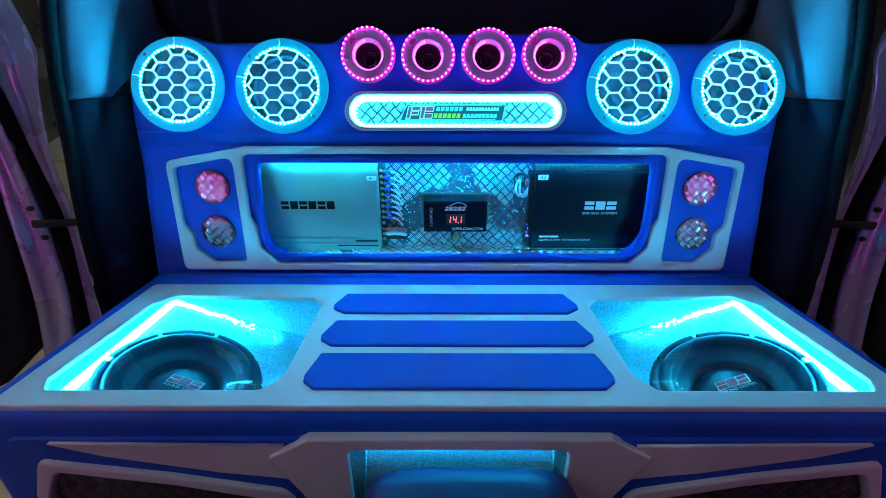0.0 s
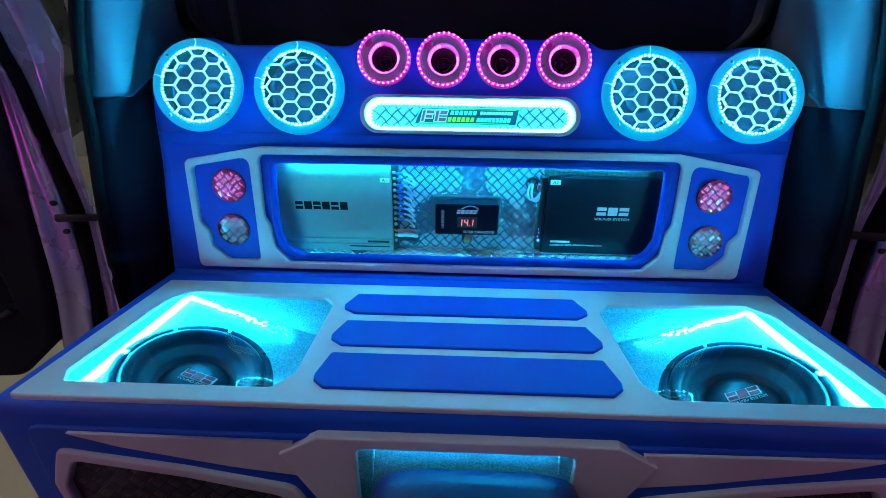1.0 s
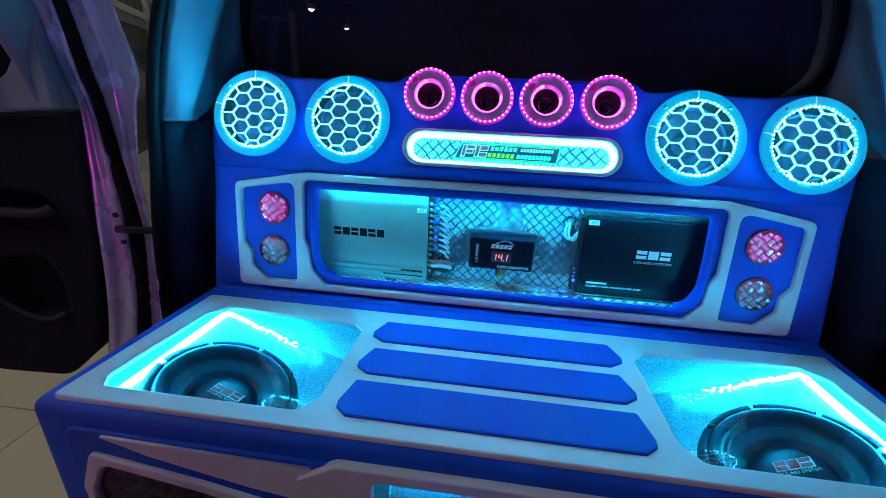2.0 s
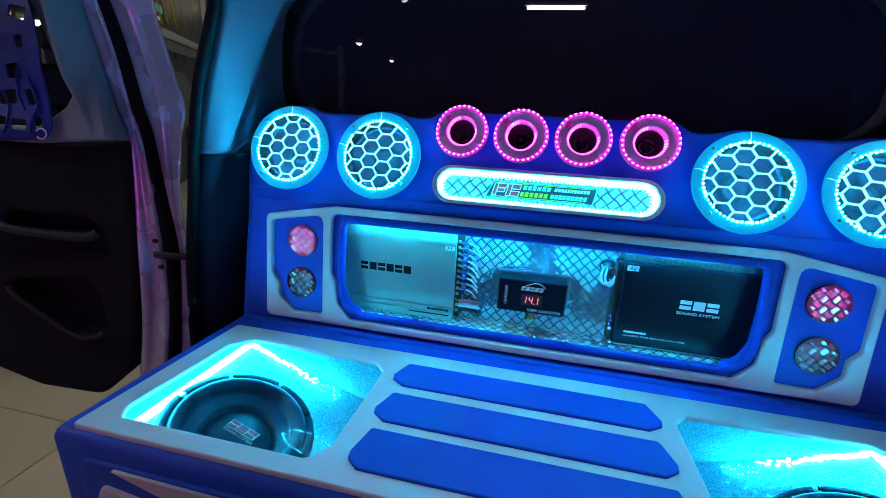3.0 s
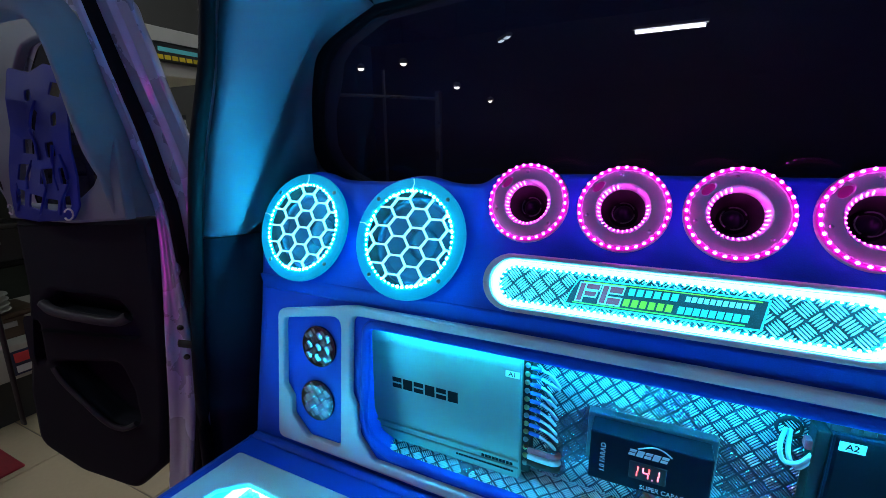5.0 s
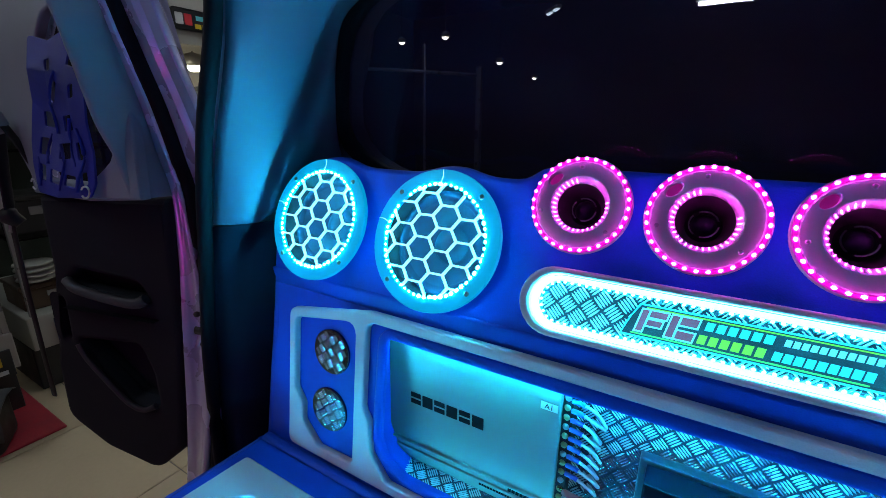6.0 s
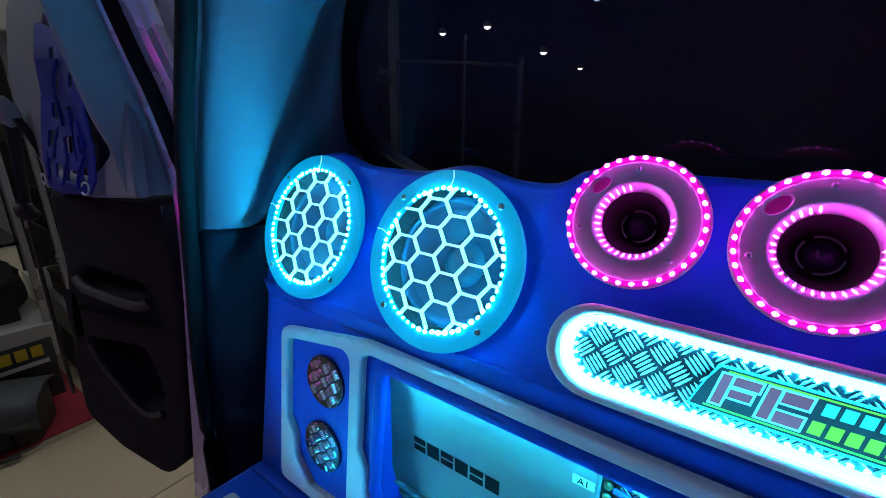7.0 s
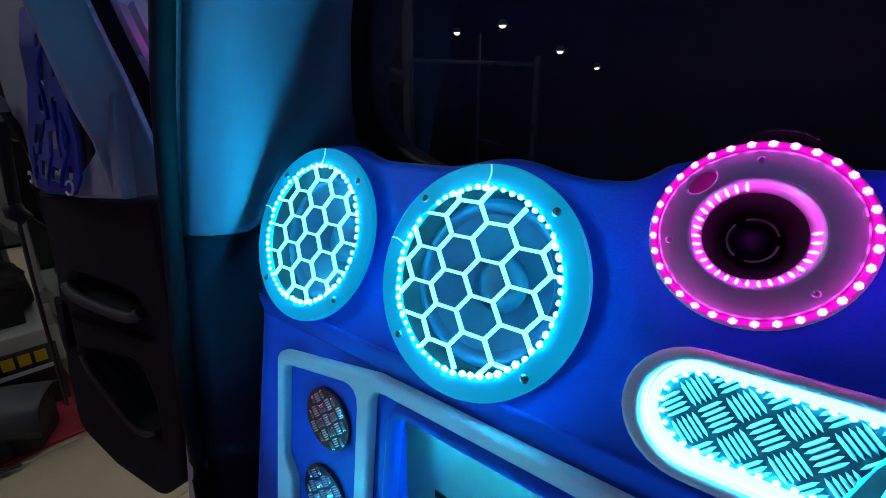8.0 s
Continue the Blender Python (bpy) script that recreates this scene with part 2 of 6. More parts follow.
def capsule(cx, cz, hx, hz, n=14):
    out = []
    for i in range(n + 1):
        a = -math.pi / 2 + math.pi * i / n
        out.append(Vector((cx + hx - hz + hz * math.cos(a), cz + hz * math.sin(a))))
    for i in range(n + 1):
        a = math.pi / 2 + math.pi * i / n
        out.append(Vector((cx - hx + hz + hz * math.cos(a), cz + hz * math.sin(a))))
    return out


def area2(poly):
    return sum(poly[i - 1].x * p.y - p.x * poly[i - 1].y for i, p in enumerate(poly))


def shrunk(poly, d):
    """The polygon moved inwards by d."""
    poly = [Vector(p) for p in poly]
    s = 1 if area2(poly) > 0 else -1
    out, n = [], len(poly)
    for i, p in enumerate(poly):
        a, b = (p - poly[i - 1]), (poly[(i + 1) % n] - p)
        if a.length < 1e-7 or b.length < 1e-7:
            a = b if a.length < 1e-7 else a
            b = a if b.length < 1e-7 else b
        na, nb = Vector((-a.y, a.x)).normalized() * s, Vector((-b.y, b.x)).normalized() * s
        m = na + nb
        m = m.normalized() if m.length > 1e-6 else na
        out.append(p + m * d / max(0.5, m.dot(na)))
    return out


def sheet(outer, holes=(), depth=0.01, edge=0.002, lift=0.0, seg=3, back=False):
    """A board with round edges, cut by holes: x and z are its plane, and its face looks to -y at lift + depth."""
    bm = bmesh.new()
    loops = [(list(map(Vector, outer)), 1)] + [(list(map(Vector, h)), -1) for h in holes]
    tops, edges = [], []
    for poly, sign in loops:
        rings = [[bm.verts.new((p.x, -lift, p.y)) for p in poly]]
        for k in range(seg + 1):
            a = math.pi / 2 * k / seg
            q = shrunk(poly, sign * edge * (1 - math.cos(a))) if edge > 0 else poly
            rings.append([bm.verts.new((p.x, -(lift + depth - edge + edge * math.sin(a)), p.y)) for p in q])
            if edge <= 0:
                break
        for r0, r1 in zip(rings, rings[1:]):
            for i in range(len(poly)):
                j = (i + 1) % len(poly)
                f = bm.faces.new((r0[i], r0[j], r1[j], r1[i]))
                f.smooth = True
        tops.append(rings[-1])
    for r in tops:
        for i in range(len(r)):
            edges.append(bm.edges.get((r[i], r[(i + 1) % len(r)])))
    if len(tops) == 1:
        bm.faces.new(tops[0])
    else:
        bmesh.ops.triangle_fill(bm, use_beauty=True, use_dissolve=False, edges=edges, normal=(0, -1, 0))
    return bm


def box(bm, lo, hi, bevel=0.0, seg=2):
    lo, hi = Vector(lo), Vector(hi)
    r = bmesh.ops.create_cube(bm, size=1, matrix=Matrix.LocRotScale((lo + hi) / 2, None, hi - lo))
    if bevel > 0:
        es = list({e for v in r["verts"] for e in v.link_edges})
        bmesh.ops.bevel(bm, geom=es, offset=bevel, segments=seg, profile=0.5, affect="EDGES")
    return bm


def turned(profile, n=48, cx=0.0, cz=0.0):
    """A body of revolution about the y axis: profile holds (radius, y)."""
    bm = bmesh.new()
    rings = []
    for r, y in profile:
        rings.append([bm.verts.new((cx + r * math.cos(2 * math.pi * i / n), y, cz + r * math.sin(2 * math.pi * i / n))) for i in range(n)] if r > 1e-6 else [bm.verts.new((cx, y, cz))])
    for a, b in zip(rings, rings[1:]):
        for i in range(n):
            j = (i + 1) % n
            vs = [a[i % len(a)], a[j % len(a)], b[j % len(b)], b[i % len(b)]]
            vs = list(dict.fromkeys(vs))
            if len(vs) > 2:
                f = bm.faces.new(vs)
                f.smooth = True
    return bm


def tube(points, radius, n=8, flat=1.0, bm=None, closed=False):
    """A pipe or strap along points."""
    bm = bm or bmesh.new()
    pts = [Vector(p) for p in points]
    rings, up = [], Vector((0, 0, 1))
    for i, p in enumerate(pts):
        d = (pts[min(i + 1, len(pts) - 1)] - pts[max(i - 1, 0)]).normalized()
        side = d.cross(up)
        if side.length < 0.1:
            side = d.cross(Vector((0, 1, 0)))
        side.normalize()
        nrm = side.cross(d).normalized()
        r = radius[i] if isinstance(radius, (list, tuple)) else radius
        rings.append([bm.verts.new(p + side * r * math.cos(2 * math.pi * k / n) + nrm * r * flat * math.sin(2 * math.pi * k / n)) for k in range(n)])
    for a, b in zip(rings, rings[1:]):
        for k in range(n):
            f = bm.faces.new((a[k], a[(k + 1) % n], b[(k + 1) % n], b[k]))
            f.smooth = True
    if not closed:
        bm.faces.new(rings[0][::-1])
        bm.faces.new(rings[-1])
    return bm


def spline(points, steps=6):
    """Points of a smooth curve through the given ones."""
    p = [Vector(q) for q in points]
    out = []
    for i in range(len(p) - 1):
        a, b, c, d = p[max(i - 1, 0)], p[i], p[i + 1], p[min(i + 2, len(p) - 1)]
        for k in range(steps):
            t = k / steps
            out.append(0.5 * (2 * b + (c - a) * t + (2 * a - 5 * b + 4 * c - d) * t * t + (3 * b - a - 3 * c + d) * t ** 3))
    return out + [p[-1]]


def loft(rows, thick=None):
    """A sheet through rows of points, smooth; thick gives it depth along a vector."""
    bm = bmesh.new()
    grid = [[bm.verts.new(p) for p in row] for row in rows]
    for a, b in zip(grid, grid[1:]):
        for i in range(len(a) - 1):
            f = bm.faces.new((a[i], a[i + 1], b[i + 1], b[i]))
            f.smooth = True
    if thick:
        ex = bmesh.ops.extrude_face_region(bm, geom=bm.faces[:])
        bmesh.ops.translate(bm, verts=[v for v in ex["geom"] if isinstance(v, bmesh.types.BMVert)], vec=thick)
    return bm


def writing(name, text, size, m, material, parent, width=None):
    cu = bpy.data.curves.new(name, "FONT")
    cu.body, cu.size, cu.align_x, cu.align_y, cu.extrude = text, size, "CENTER", "CENTER", 0.0002
    cu.materials.append(material)
    ob = new(name, cu)
    if width:
        bpy.context.view_layer.update()
        w = max(ob.dimensions.x, 1e-4)
        m = m @ Matrix.Diagonal((width / w, 1, 1, 1))
    ob.parent = parent
    ob.matrix_basis = m
    return ob


FACE = Matrix.Rotation(radians(90), 4, "X")


def at_face(x, y, z):
    """The pose of writing that looks to -y."""
    return Matrix.Translation((x, y, z)) @ FACE


def tread_bars(inside, half_x, half_z, y, cell=0.0195, cx=0.0, cz=0.0, turn=45.0, h=0.0015, wide=0.056):
    """Raised bars of tread plate: squares of five bars, turned by turns, where inside(x, z) holds."""
    bm = bmesh.new()
    a = radians(turn)
    ca, sa = math.cos(a), math.sin(a)
    n = int(1.5 * max(half_x, half_z) / cell) + 2
    for i in range(-n, n + 1):
        for j in range(-n, n + 1):
            across = (i + j) % 2 == 0
            for bar in range(5):
                o = (bar - 2) * cell * 0.19
                p, q = (i * cell, j * cell + o) if across else (i * cell + o, j * cell)
                x, z = p * ca - q * sa + cx, p * sa + q * ca + cz
                if not inside(x, z):
                    continue
                d = Vector((ca, 0, sa)) if across else Vector((-sa, 0, ca))
                s = Vector((-d.z, 0, d.x))
                c, L, w = Vector((x, y, z)), cell * 0.45, cell * wide
                def hexagon(k, kw, lift):
                    top = Vector((0, -lift, 0))
                    return [bm.verts.new(c + d * L * k * a + s * w * kw * b + top) for a, b in ((-1, 0), (-0.6, 1), (0.6, 1), (1, 0), (0.6, -1), (-0.6, -1))]
                lo, hi = hexagon(1.0, 1.15, 0.0), hexagon(0.80, 0.2, h)
                for k in range(6):
                    bm.faces.new((lo[k], lo[(k + 1) % 6], hi[(k + 1) % 6], hi[k])).smooth = True
                bm.faces.new(hi)
    return bm


def lettering_blocks(name, count, width, height, m, material, parent, slant=0.0, notch=True, thick=0.0006, gap=0.16):
    """A row of plain blocks as wide and high as a mark: large ones are parts of their own."""
    def block(bm, x0, x1, z0, z1):
        vs = [(x0 + slant * z0, z0), (x1 + slant * z0, z0), (x1 + slant * z1, z1), (x0 + slant * z1, z1)]
        lo = [bm.verts.new((x, 0, z)) for x, z in vs]
        hi = [bm.verts.new((x, -thick, z)) for x, z in vs]
        bm.faces.new(hi)
        for k in range(4):
            bm.faces.new((lo[k], lo[(k + 1) % 4], hi[(k + 1) % 4], hi[k]))
    w = width / count
    bm = bmesh.new()
    for i in range(count):
        x0, x1 = -width / 2 + i * w, -width / 2 + (i + 1 - gap) * w
        if count > 6:
            block(bm, x0, x1, -height / 2, height / 2)
            continue
        for z0, z1 in ([(-height / 2, -height * 0.1), (height * 0.08, height / 2)] if notch and i % 2 == 0 else [(-height / 2, height / 2)]):
            block(bm, x0, x1, z0, z1)
            part(name, bm, material, parent).matrix_basis = m
            bm = bmesh.new()
    if count > 6:
        part(name, bm, material, parent).matrix_basis = m
    else:
        bm.free()


def bead_mesh(name, sx, sy, sz, material):
    """A small domed lamp body, shared by all the beads of a kind."""
    bm = bmesh.new()
    bmesh.ops.create_icosphere(bm, subdivisions=1, radius=1, matrix=Matrix.Diagonal((sx, sy, sz, 1)))
    for f in bm.faces:
        f.smooth = True
    me = bpy.data.meshes.new(name)
    bm.to_mesh(me)
    bm.free()
    me.materials.append(material)
    return me


def beads(name, mesh, poses, parent):
    for m in poses:
        ob = new(name, mesh)
        ob.parent = parent
        ob.matrix_basis = m


def screw(parent, x, z, y, r=0.0032, name="screw"):
    bm = turned([(0, y - 0.0012), (r * 0.55, y - 0.0011), (r, y - 0.0003), (r, y + 0.001)], 10, x, z)
    for a in (0.4, 0.4 + math.pi / 2):
        d = Vector((math.cos(a), 0, math.sin(a)))
        s = Vector((-d.z, 0, d.x))
        c = Vector((x, y - 0.00135, z))
        bm.faces.new([bm.verts.new(c + d * r * k + s * r * 0.16 * q) for k, q in ((-0.6, -1), (0.6, -1), (0.6, 1), (-0.6, 1))])
    return part(name, bm, SCREW, parent)


# ---------------------------------------------------------------- the setting: shop and cab
GROUND = 0.27


def build_floor():
    bm = box(bmesh.new(), (-6, -5, GROUND - 0.2), (6, 9, GROUND - 0.004))
    floor = tagged(part("floor", bm, GROUT, None), "polished beige tile floor of a showroom at night", "floor", kind="structure")
    me = bpy.data.meshes.new("tile")
    bm = box(bmesh.new(), (-0.298, -0.298, -0.01), (0.298, 0.298, 0), 0.002, 1)
    bm.to_mesh(me)
    bm.free()
    me.materials.append(TILE)
    for i in range(-9, 8):
        for j in range(-4, 13):
            t = new("tile", me)
            t.parent = floor
            t.location = (i * 0.6 - 0.05, j * 0.6 + 0.12, GROUND)
    return floor


build_floor()


def build_shop_shell():
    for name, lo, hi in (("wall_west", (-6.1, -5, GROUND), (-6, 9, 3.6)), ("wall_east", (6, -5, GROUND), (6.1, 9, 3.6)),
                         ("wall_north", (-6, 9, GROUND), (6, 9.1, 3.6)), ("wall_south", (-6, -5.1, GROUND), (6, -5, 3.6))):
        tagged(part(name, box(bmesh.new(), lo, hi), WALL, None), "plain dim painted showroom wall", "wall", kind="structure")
    # shade under the ceiling is put into its near-black colour
    tagged(part("ceiling", box(bmesh.new(), (-6.1, -5.1, 3.6), (6.1, 9.1, 3.7)), SHOP_DARK, None), "showroom ceiling, its shade put in as a near-black colour", "ceiling", kind="structure")


build_shop_shell()


def tube_light(m, length=0.9, drop=0.0):
    t = thing("tube_light", m, "white fluorescent tube lamp under the ceiling, most of them unseen and added for fill", "ceiling lamp", "shop tube lamps")
    part("housing", box(bmesh.new(), (-length / 2 - 0.03, -0.03, 0.025), (length / 2 + 0.03, 0.03, 0.06), 0.006), SHOP_WHITE, t)
    bm = bmesh.new()
    bmesh.ops.create_cone(bm, cap_ends=True, segments=12, radius1=0.016, radius2=0.016, depth=length, matrix=Matrix.Rotation(radians(90), 4, "Y"))
    part("tube", bm, TUBE, t, "glowing white tube", smooth=True)
    for x in (-length / 3, length / 3):
        part("hanger", tube([(x, 0, 0.055), (x, 0, drop)], 0.003, 6), MATT_BLACK, t)
    return t


def downlight(m, r=0.045, drop=0.5):
    t = thing("downlight", m, "small lit warm white hanging downlight", "downlight", "shop downlights")
    bm = turned([(0.006, 0.05), (r * 0.9, 0.04), (r * 1.35, 0.0), (r * 1.35, -0.02), (r, -0.025), (r, 0.0)], 20)
    bmesh.ops.rotate(bm, verts=bm.verts, matrix=Matrix.Rotation(radians(90), 3, "X"))
    part("shade", bm, SHOP_WHITE, t)
    bm = turned([(0, -0.052), (r * 0.45, -0.048), (r * 0.8, -0.036), (r * 0.98, -0.012)], 20)
    bmesh.ops.rotate(bm, verts=bm.verts, matrix=Matrix.Rotation(radians(90), 3, "X"))
    part("lens", bm, SPOT, t, "glowing warm lens")
    part("stem", tube([(0, 0, 0.045), (0, 0, drop)], 0.004, 6), MATT_BLACK, t)
    return t


ROOF = 3.6
# first tube shows through the rear glass; the unseen rest are added fill
for x, y, z, r in ((-0.03, 6.0, 2.67, 0), (-2.3, -0.9, 3.3, 90), (2.3, -0.9, 3.3, 90), (-3.6, -0.8, 3.3, 80), (-4.6, 0.6, 3.3, 90), (-2.8, 3.4, 3.3, 90), (-1.75, 1.7, 3.3, 20)):
    tube_light(pose(x, y, z, 0, 0, r), 0.68 if y > 5 else 0.75 if -1 < y < 0 and abs(x) < 3 else 1.2, ROOF - z)
for x, y, z in ((-3.16, 5.61, 2.555), (-2.73, 6.37, 2.31), (-4.03, 5.86, 2.595), (-2.90, 8.27, 2.27), (-2.60, 1.92, 1.815), (-2.60, 1.76, 1.815)):
    downlight(pose(x, y, z), 0.045, 0.056 if z < 1.9 else ROOF - z)


def build_partition():
    """A slim metal partition frame standing far behind the truck."""
    t = thing("partition_frame", Matrix.Translation((-3.33, 5.37, GROUND)), "slim grey metal partition frame standing behind the truck", "partition")
    for x, y, w, h in ((0, 0, 0.016, 2.16), (0.62, 0.35, 0.035, 1.9), (-0.75, -0.4, 0.02, 1.9)):
        part("post", box(bmesh.new(), (x - w, y - w, 0), (x + w, y + w, h), 0.004), ALU, t)
    part("rail", tube([(-0.75, -0.4, 1.88), (0, 0, 1.84), (0.62, 0.35, 1.80)], 0.022, 8), ALU, t)
    part("foot_rail", tube([(-0.75, -0.4, 0.03), (0, 0, 0.03), (0.62, 0.35, 0.03)], 0.02, 8), ALU, t)
    tagged(part("wall_column", box(bmesh.new(), (-4.85, 4.75, GROUND), (-4.25, 5.2, 3.6), 0.01), SHOP_WHITE, None), "pale painted column of the showroom", "column", kind="structure")
    v = thing("panel_lamp", Matrix.Translation((-1.80, 5.7, 2.69)) @ Matrix.Rotation(radians(-50), 4, "Z"), "short lit white lamp hung under the dark ceiling", "ceiling lamp")
    part("housing", box(bmesh.new(), (-0.17, -0.03, 0.014), (0.17, 0.03, 0.05), 0.005), SHOP_WHITE, v)
    for x in (-0.10, 0.09):
        part("tube", box(bmesh.new(), (x - 0.055, -0.022, 0.0), (x + 0.055, 0.022, 0.014), 0.004), TUBE_DIM, v, "glowing white panel")
    part("hanger", tube([(0, 0, 0.05), (0, 0, ROOF - 2.69)], 0.003, 6), MATT_BLACK, v)


build_partition()


def build_cab():
    """The open cab of the pickup round the console: roof, floor, rear wall, window, pillars."""
    roof = [[(x, y, 1.79 + 0.03 * math.cos(x * 2.2) - 0.02 * ((y - 0.1) / 0.9) ** 2) for x in np.linspace(-0.62, 0.62, 13)] for y in np.linspace(-0.9, 0.92, 9)]
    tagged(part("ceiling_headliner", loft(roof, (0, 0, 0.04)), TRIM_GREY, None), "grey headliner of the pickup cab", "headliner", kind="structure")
    tagged(part("floor_cab", box(bmesh.new(), (-0.64, -0.9, 0.56), (0.64, 1.02, 0.62), 0.01), TRIM_BLACK, None), "dark carpeted floor of the pickup cab", "cab floor", kind="structure")
    tagged(part("wall_cab_rear", sheet(rounded([(-0.72, 0.5), (0.72, 0.5), (0.72, 1.86), (-0.72, 1.86)], 0.05), [OPENING], 0.03, 0.004, -1.03), PAINT_DARK, None), "dark sheet-metal rear wall of the cab", "cab wall", kind="structure")


def mirrored(half):
    """Closes a left half outline (x < 0, from bottom middle round to top middle) with its mirror image."""
    return [Vector(p) for p in half] + [Vector((-p[0], p[1])) for p in reversed(half)]


WINDOW_HALF = [(-0.35, 1.405), (-0.46, 1.416), (-0.52, 1.432), (-0.56, 1.450), (-0.588, 1.475), (-0.602, 1.503), (-0.602, 1.545), (-0.595, 1.60), (-0.577, 1.648), (-0.546, 1.680), (-0.475, 1.714), (-0.34, 1.724), (-0.16, 1.731)]
OPENING = mirrored(WINDOW_HALF)
build_cab()


def build_window():
    w = tagged(new("window_rear"), "dark tinted rear window of the pickup cab", "window", kind="structure")
    pane = part("pane", sheet(shrunk(OPENING, -0.012), [], 0.004, 0.001, -0.995), DARK_GLASS, w, "dark tinted glass")
    pane.visible_shadow = False
    part("window_seal", sheet(shrunk(OPENING, -0.02), [shrunk(OPENING, 0.006)], 0.014, 0.005, -0.988), RUBBER, w, "black rubber seal")


build_window()


def side_x(points, s):
    return [Vector((s * abs(p[0]), p[1], p[2])) for p in points]


PILLAR_OUT = [(0.694, 0.778, 1.356), (0.677, 0.780, 1.43), (0.658, 0.783, 1.50), (0.621, 0.786, 1.60), (0.600, 0.790, 1.70), (0.560, 0.80, 1.80)]
PILLAR_MID = [(0.652, 0.828, 1.354), (0.637, 0.854, 1.427), (0.623, 0.879, 1.497), (0.595, 0.904, 1.598), (0.553, 0.922, 1.678), (0.475, 0.935, 1.759)]
PILLAR_IN = [(0.604, 0.972, 1.44), (0.612, 0.972, 1.475), (0.613, 0.972, 1.53), (0.604, 0.972, 1.61), (0.575, 0.972, 1.672), (0.46, 0.972, 1.724)]


def build_side(s):
    name = "west" if s < 0 else "east"
    out, mid, inn = (spline(side_x(q, s), 5) for q in (PILLAR_OUT, PILLAR_MID, PILLAR_IN))
    rows = []
    for i, (a, b, c) in enumerate(zip(out, mid, inn)):
        row = [a + Vector((s * 0.012, 0.03, 0))]
        for k in range(6):
            t = k / 5
            bulge = Vector((-s * 0.35, -0.8, 0)).normalized() * 0.012 * math.sin(math.pi * t)
            row.append(a.lerp(b, t) + bulge)
        for k in range(1, 6):
            t = k / 5
            row.append(b.lerp(c, t) + Vector((s * 0.010, 0.008, 0)) * math.sin(math.pi * t))
        rows.append(row)
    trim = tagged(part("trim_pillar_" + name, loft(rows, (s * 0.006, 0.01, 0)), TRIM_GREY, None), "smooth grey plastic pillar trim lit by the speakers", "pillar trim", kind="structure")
    dark = [[(0.690, 0.774, 1.352), (0.673, 0.791, 1.352), (0.656, 0.822, 1.352), (0.643, 0.856, 1.352), (0.608, 0.930, 1.352)],
            [(0.702, 0.771, 1.280), (0.686, 0.788, 1.280), (0.670, 0.816, 1.280), (0.658, 0.846, 1.280), (0.623, 0.930, 1.280)],
            [(0.730, 0.771, 1.120), (0.708, 0.791, 1.120), (0.690, 0.816, 1.120), (0.680, 0.846, 1.120), (0.643, 0.930, 1.120)],
            [(0.753, 0.771, 0.920), (0.726, 0.791, 0.920), (0.708, 0.816, 0.920), (0.698, 0.846, 0.920), (0.658, 0.930, 0.920)],
            [(0.768, 0.771, 0.620), (0.738, 0.791, 0.620), (0.718, 0.816, 0.620), (0.708, 0.846, 0.620), (0.668, 0.930, 0.620)]]
    part_rows = [side_x(r, s) for r in dark]
    tagged(part("trim_quarter_" + name, loft(part_rows, (s * 0.006, 0.01, 0)), TRIM_DARK, None), "dark charcoal lower quarter trim beside the speaker panel", "quarter trim", kind="structure")
    # rubber door seal along the opening
    seal = spline(side_x([(0.763, 0.761, 0.62), (0.756, 0.761, 0.9), (0.734, 0.761, 1.12), (0.707, 0.764, 1.28), (0.694, 0.768, 1.38), (0.665, 0.77, 1.5), (0.621, 0.773, 1.62), (0.601, 0.777, 1.72), (0.566, 0.788, 1.8)], s), 6)
    tagged(part("trim_door_seal_" + name, tube(seal, 0.0112, 10), RUBBER, None), "black rubber door seal round the opening", "door seal", kind="structure")
    # painted body edge outside the seal
    edge = []
    for p in seal:
        edge.append([p + Vector((s * 0.002, 0.006, 0)), p + Vector((s * 0.006, 0.02, 0)), p + Vector((s * 0.004, 0.04, 0)), p + Vector((-s * 0.004, 0.07, 0)), p + Vector((0, 0.14, 0)), p + Vector((0, 0.30, 0))])
    tagged(part("wall_cab_" + name, loft(edge, (s * -0.003, 0.002, 0)), PAINT_DARK, None), "dull painted body edge of the door opening", "body panel", kind="structure")


for side in (-1, 1):
    build_side(side)


def build_header():
    rows = []
    for x in np.linspace(-0.40, 0.40, 17):
        e = 1 - (abs(x) / 0.40) ** 2
        rows.append([(x * 1.18, 0.928 - 0.002 * e, 1.766 + 0.022 * e), (x * 1.15, 0.945, 1.750 + 0.012 * e), (x * 1.15, 0.972, 1.724 + 0.010 * e)])
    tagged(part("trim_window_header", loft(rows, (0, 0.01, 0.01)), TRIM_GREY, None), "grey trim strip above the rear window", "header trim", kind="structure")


build_header()


# ---------------------------------------------------------------- doors
def door_pose(s):
    """Where an open rear door hangs: x runs from its hinge edge outwards, y away from the viewer, z up."""
    return Matrix(((s * 0.975, s * 0.222, 0, s * 0.919), (-0.222, 0.975, 0, 0.838), (0, 0, 1, 0), (0, 0, 0, 1)))


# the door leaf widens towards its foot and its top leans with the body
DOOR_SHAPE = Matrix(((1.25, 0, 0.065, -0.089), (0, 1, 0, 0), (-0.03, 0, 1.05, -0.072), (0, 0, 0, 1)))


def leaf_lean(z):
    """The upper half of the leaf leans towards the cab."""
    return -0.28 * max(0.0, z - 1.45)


def window_set(u, z):
    """How far the hollow round the window falls back."""
    return -0.032 + 0.141 * (u - 0.14) + 0.15 * (z - 1.36)


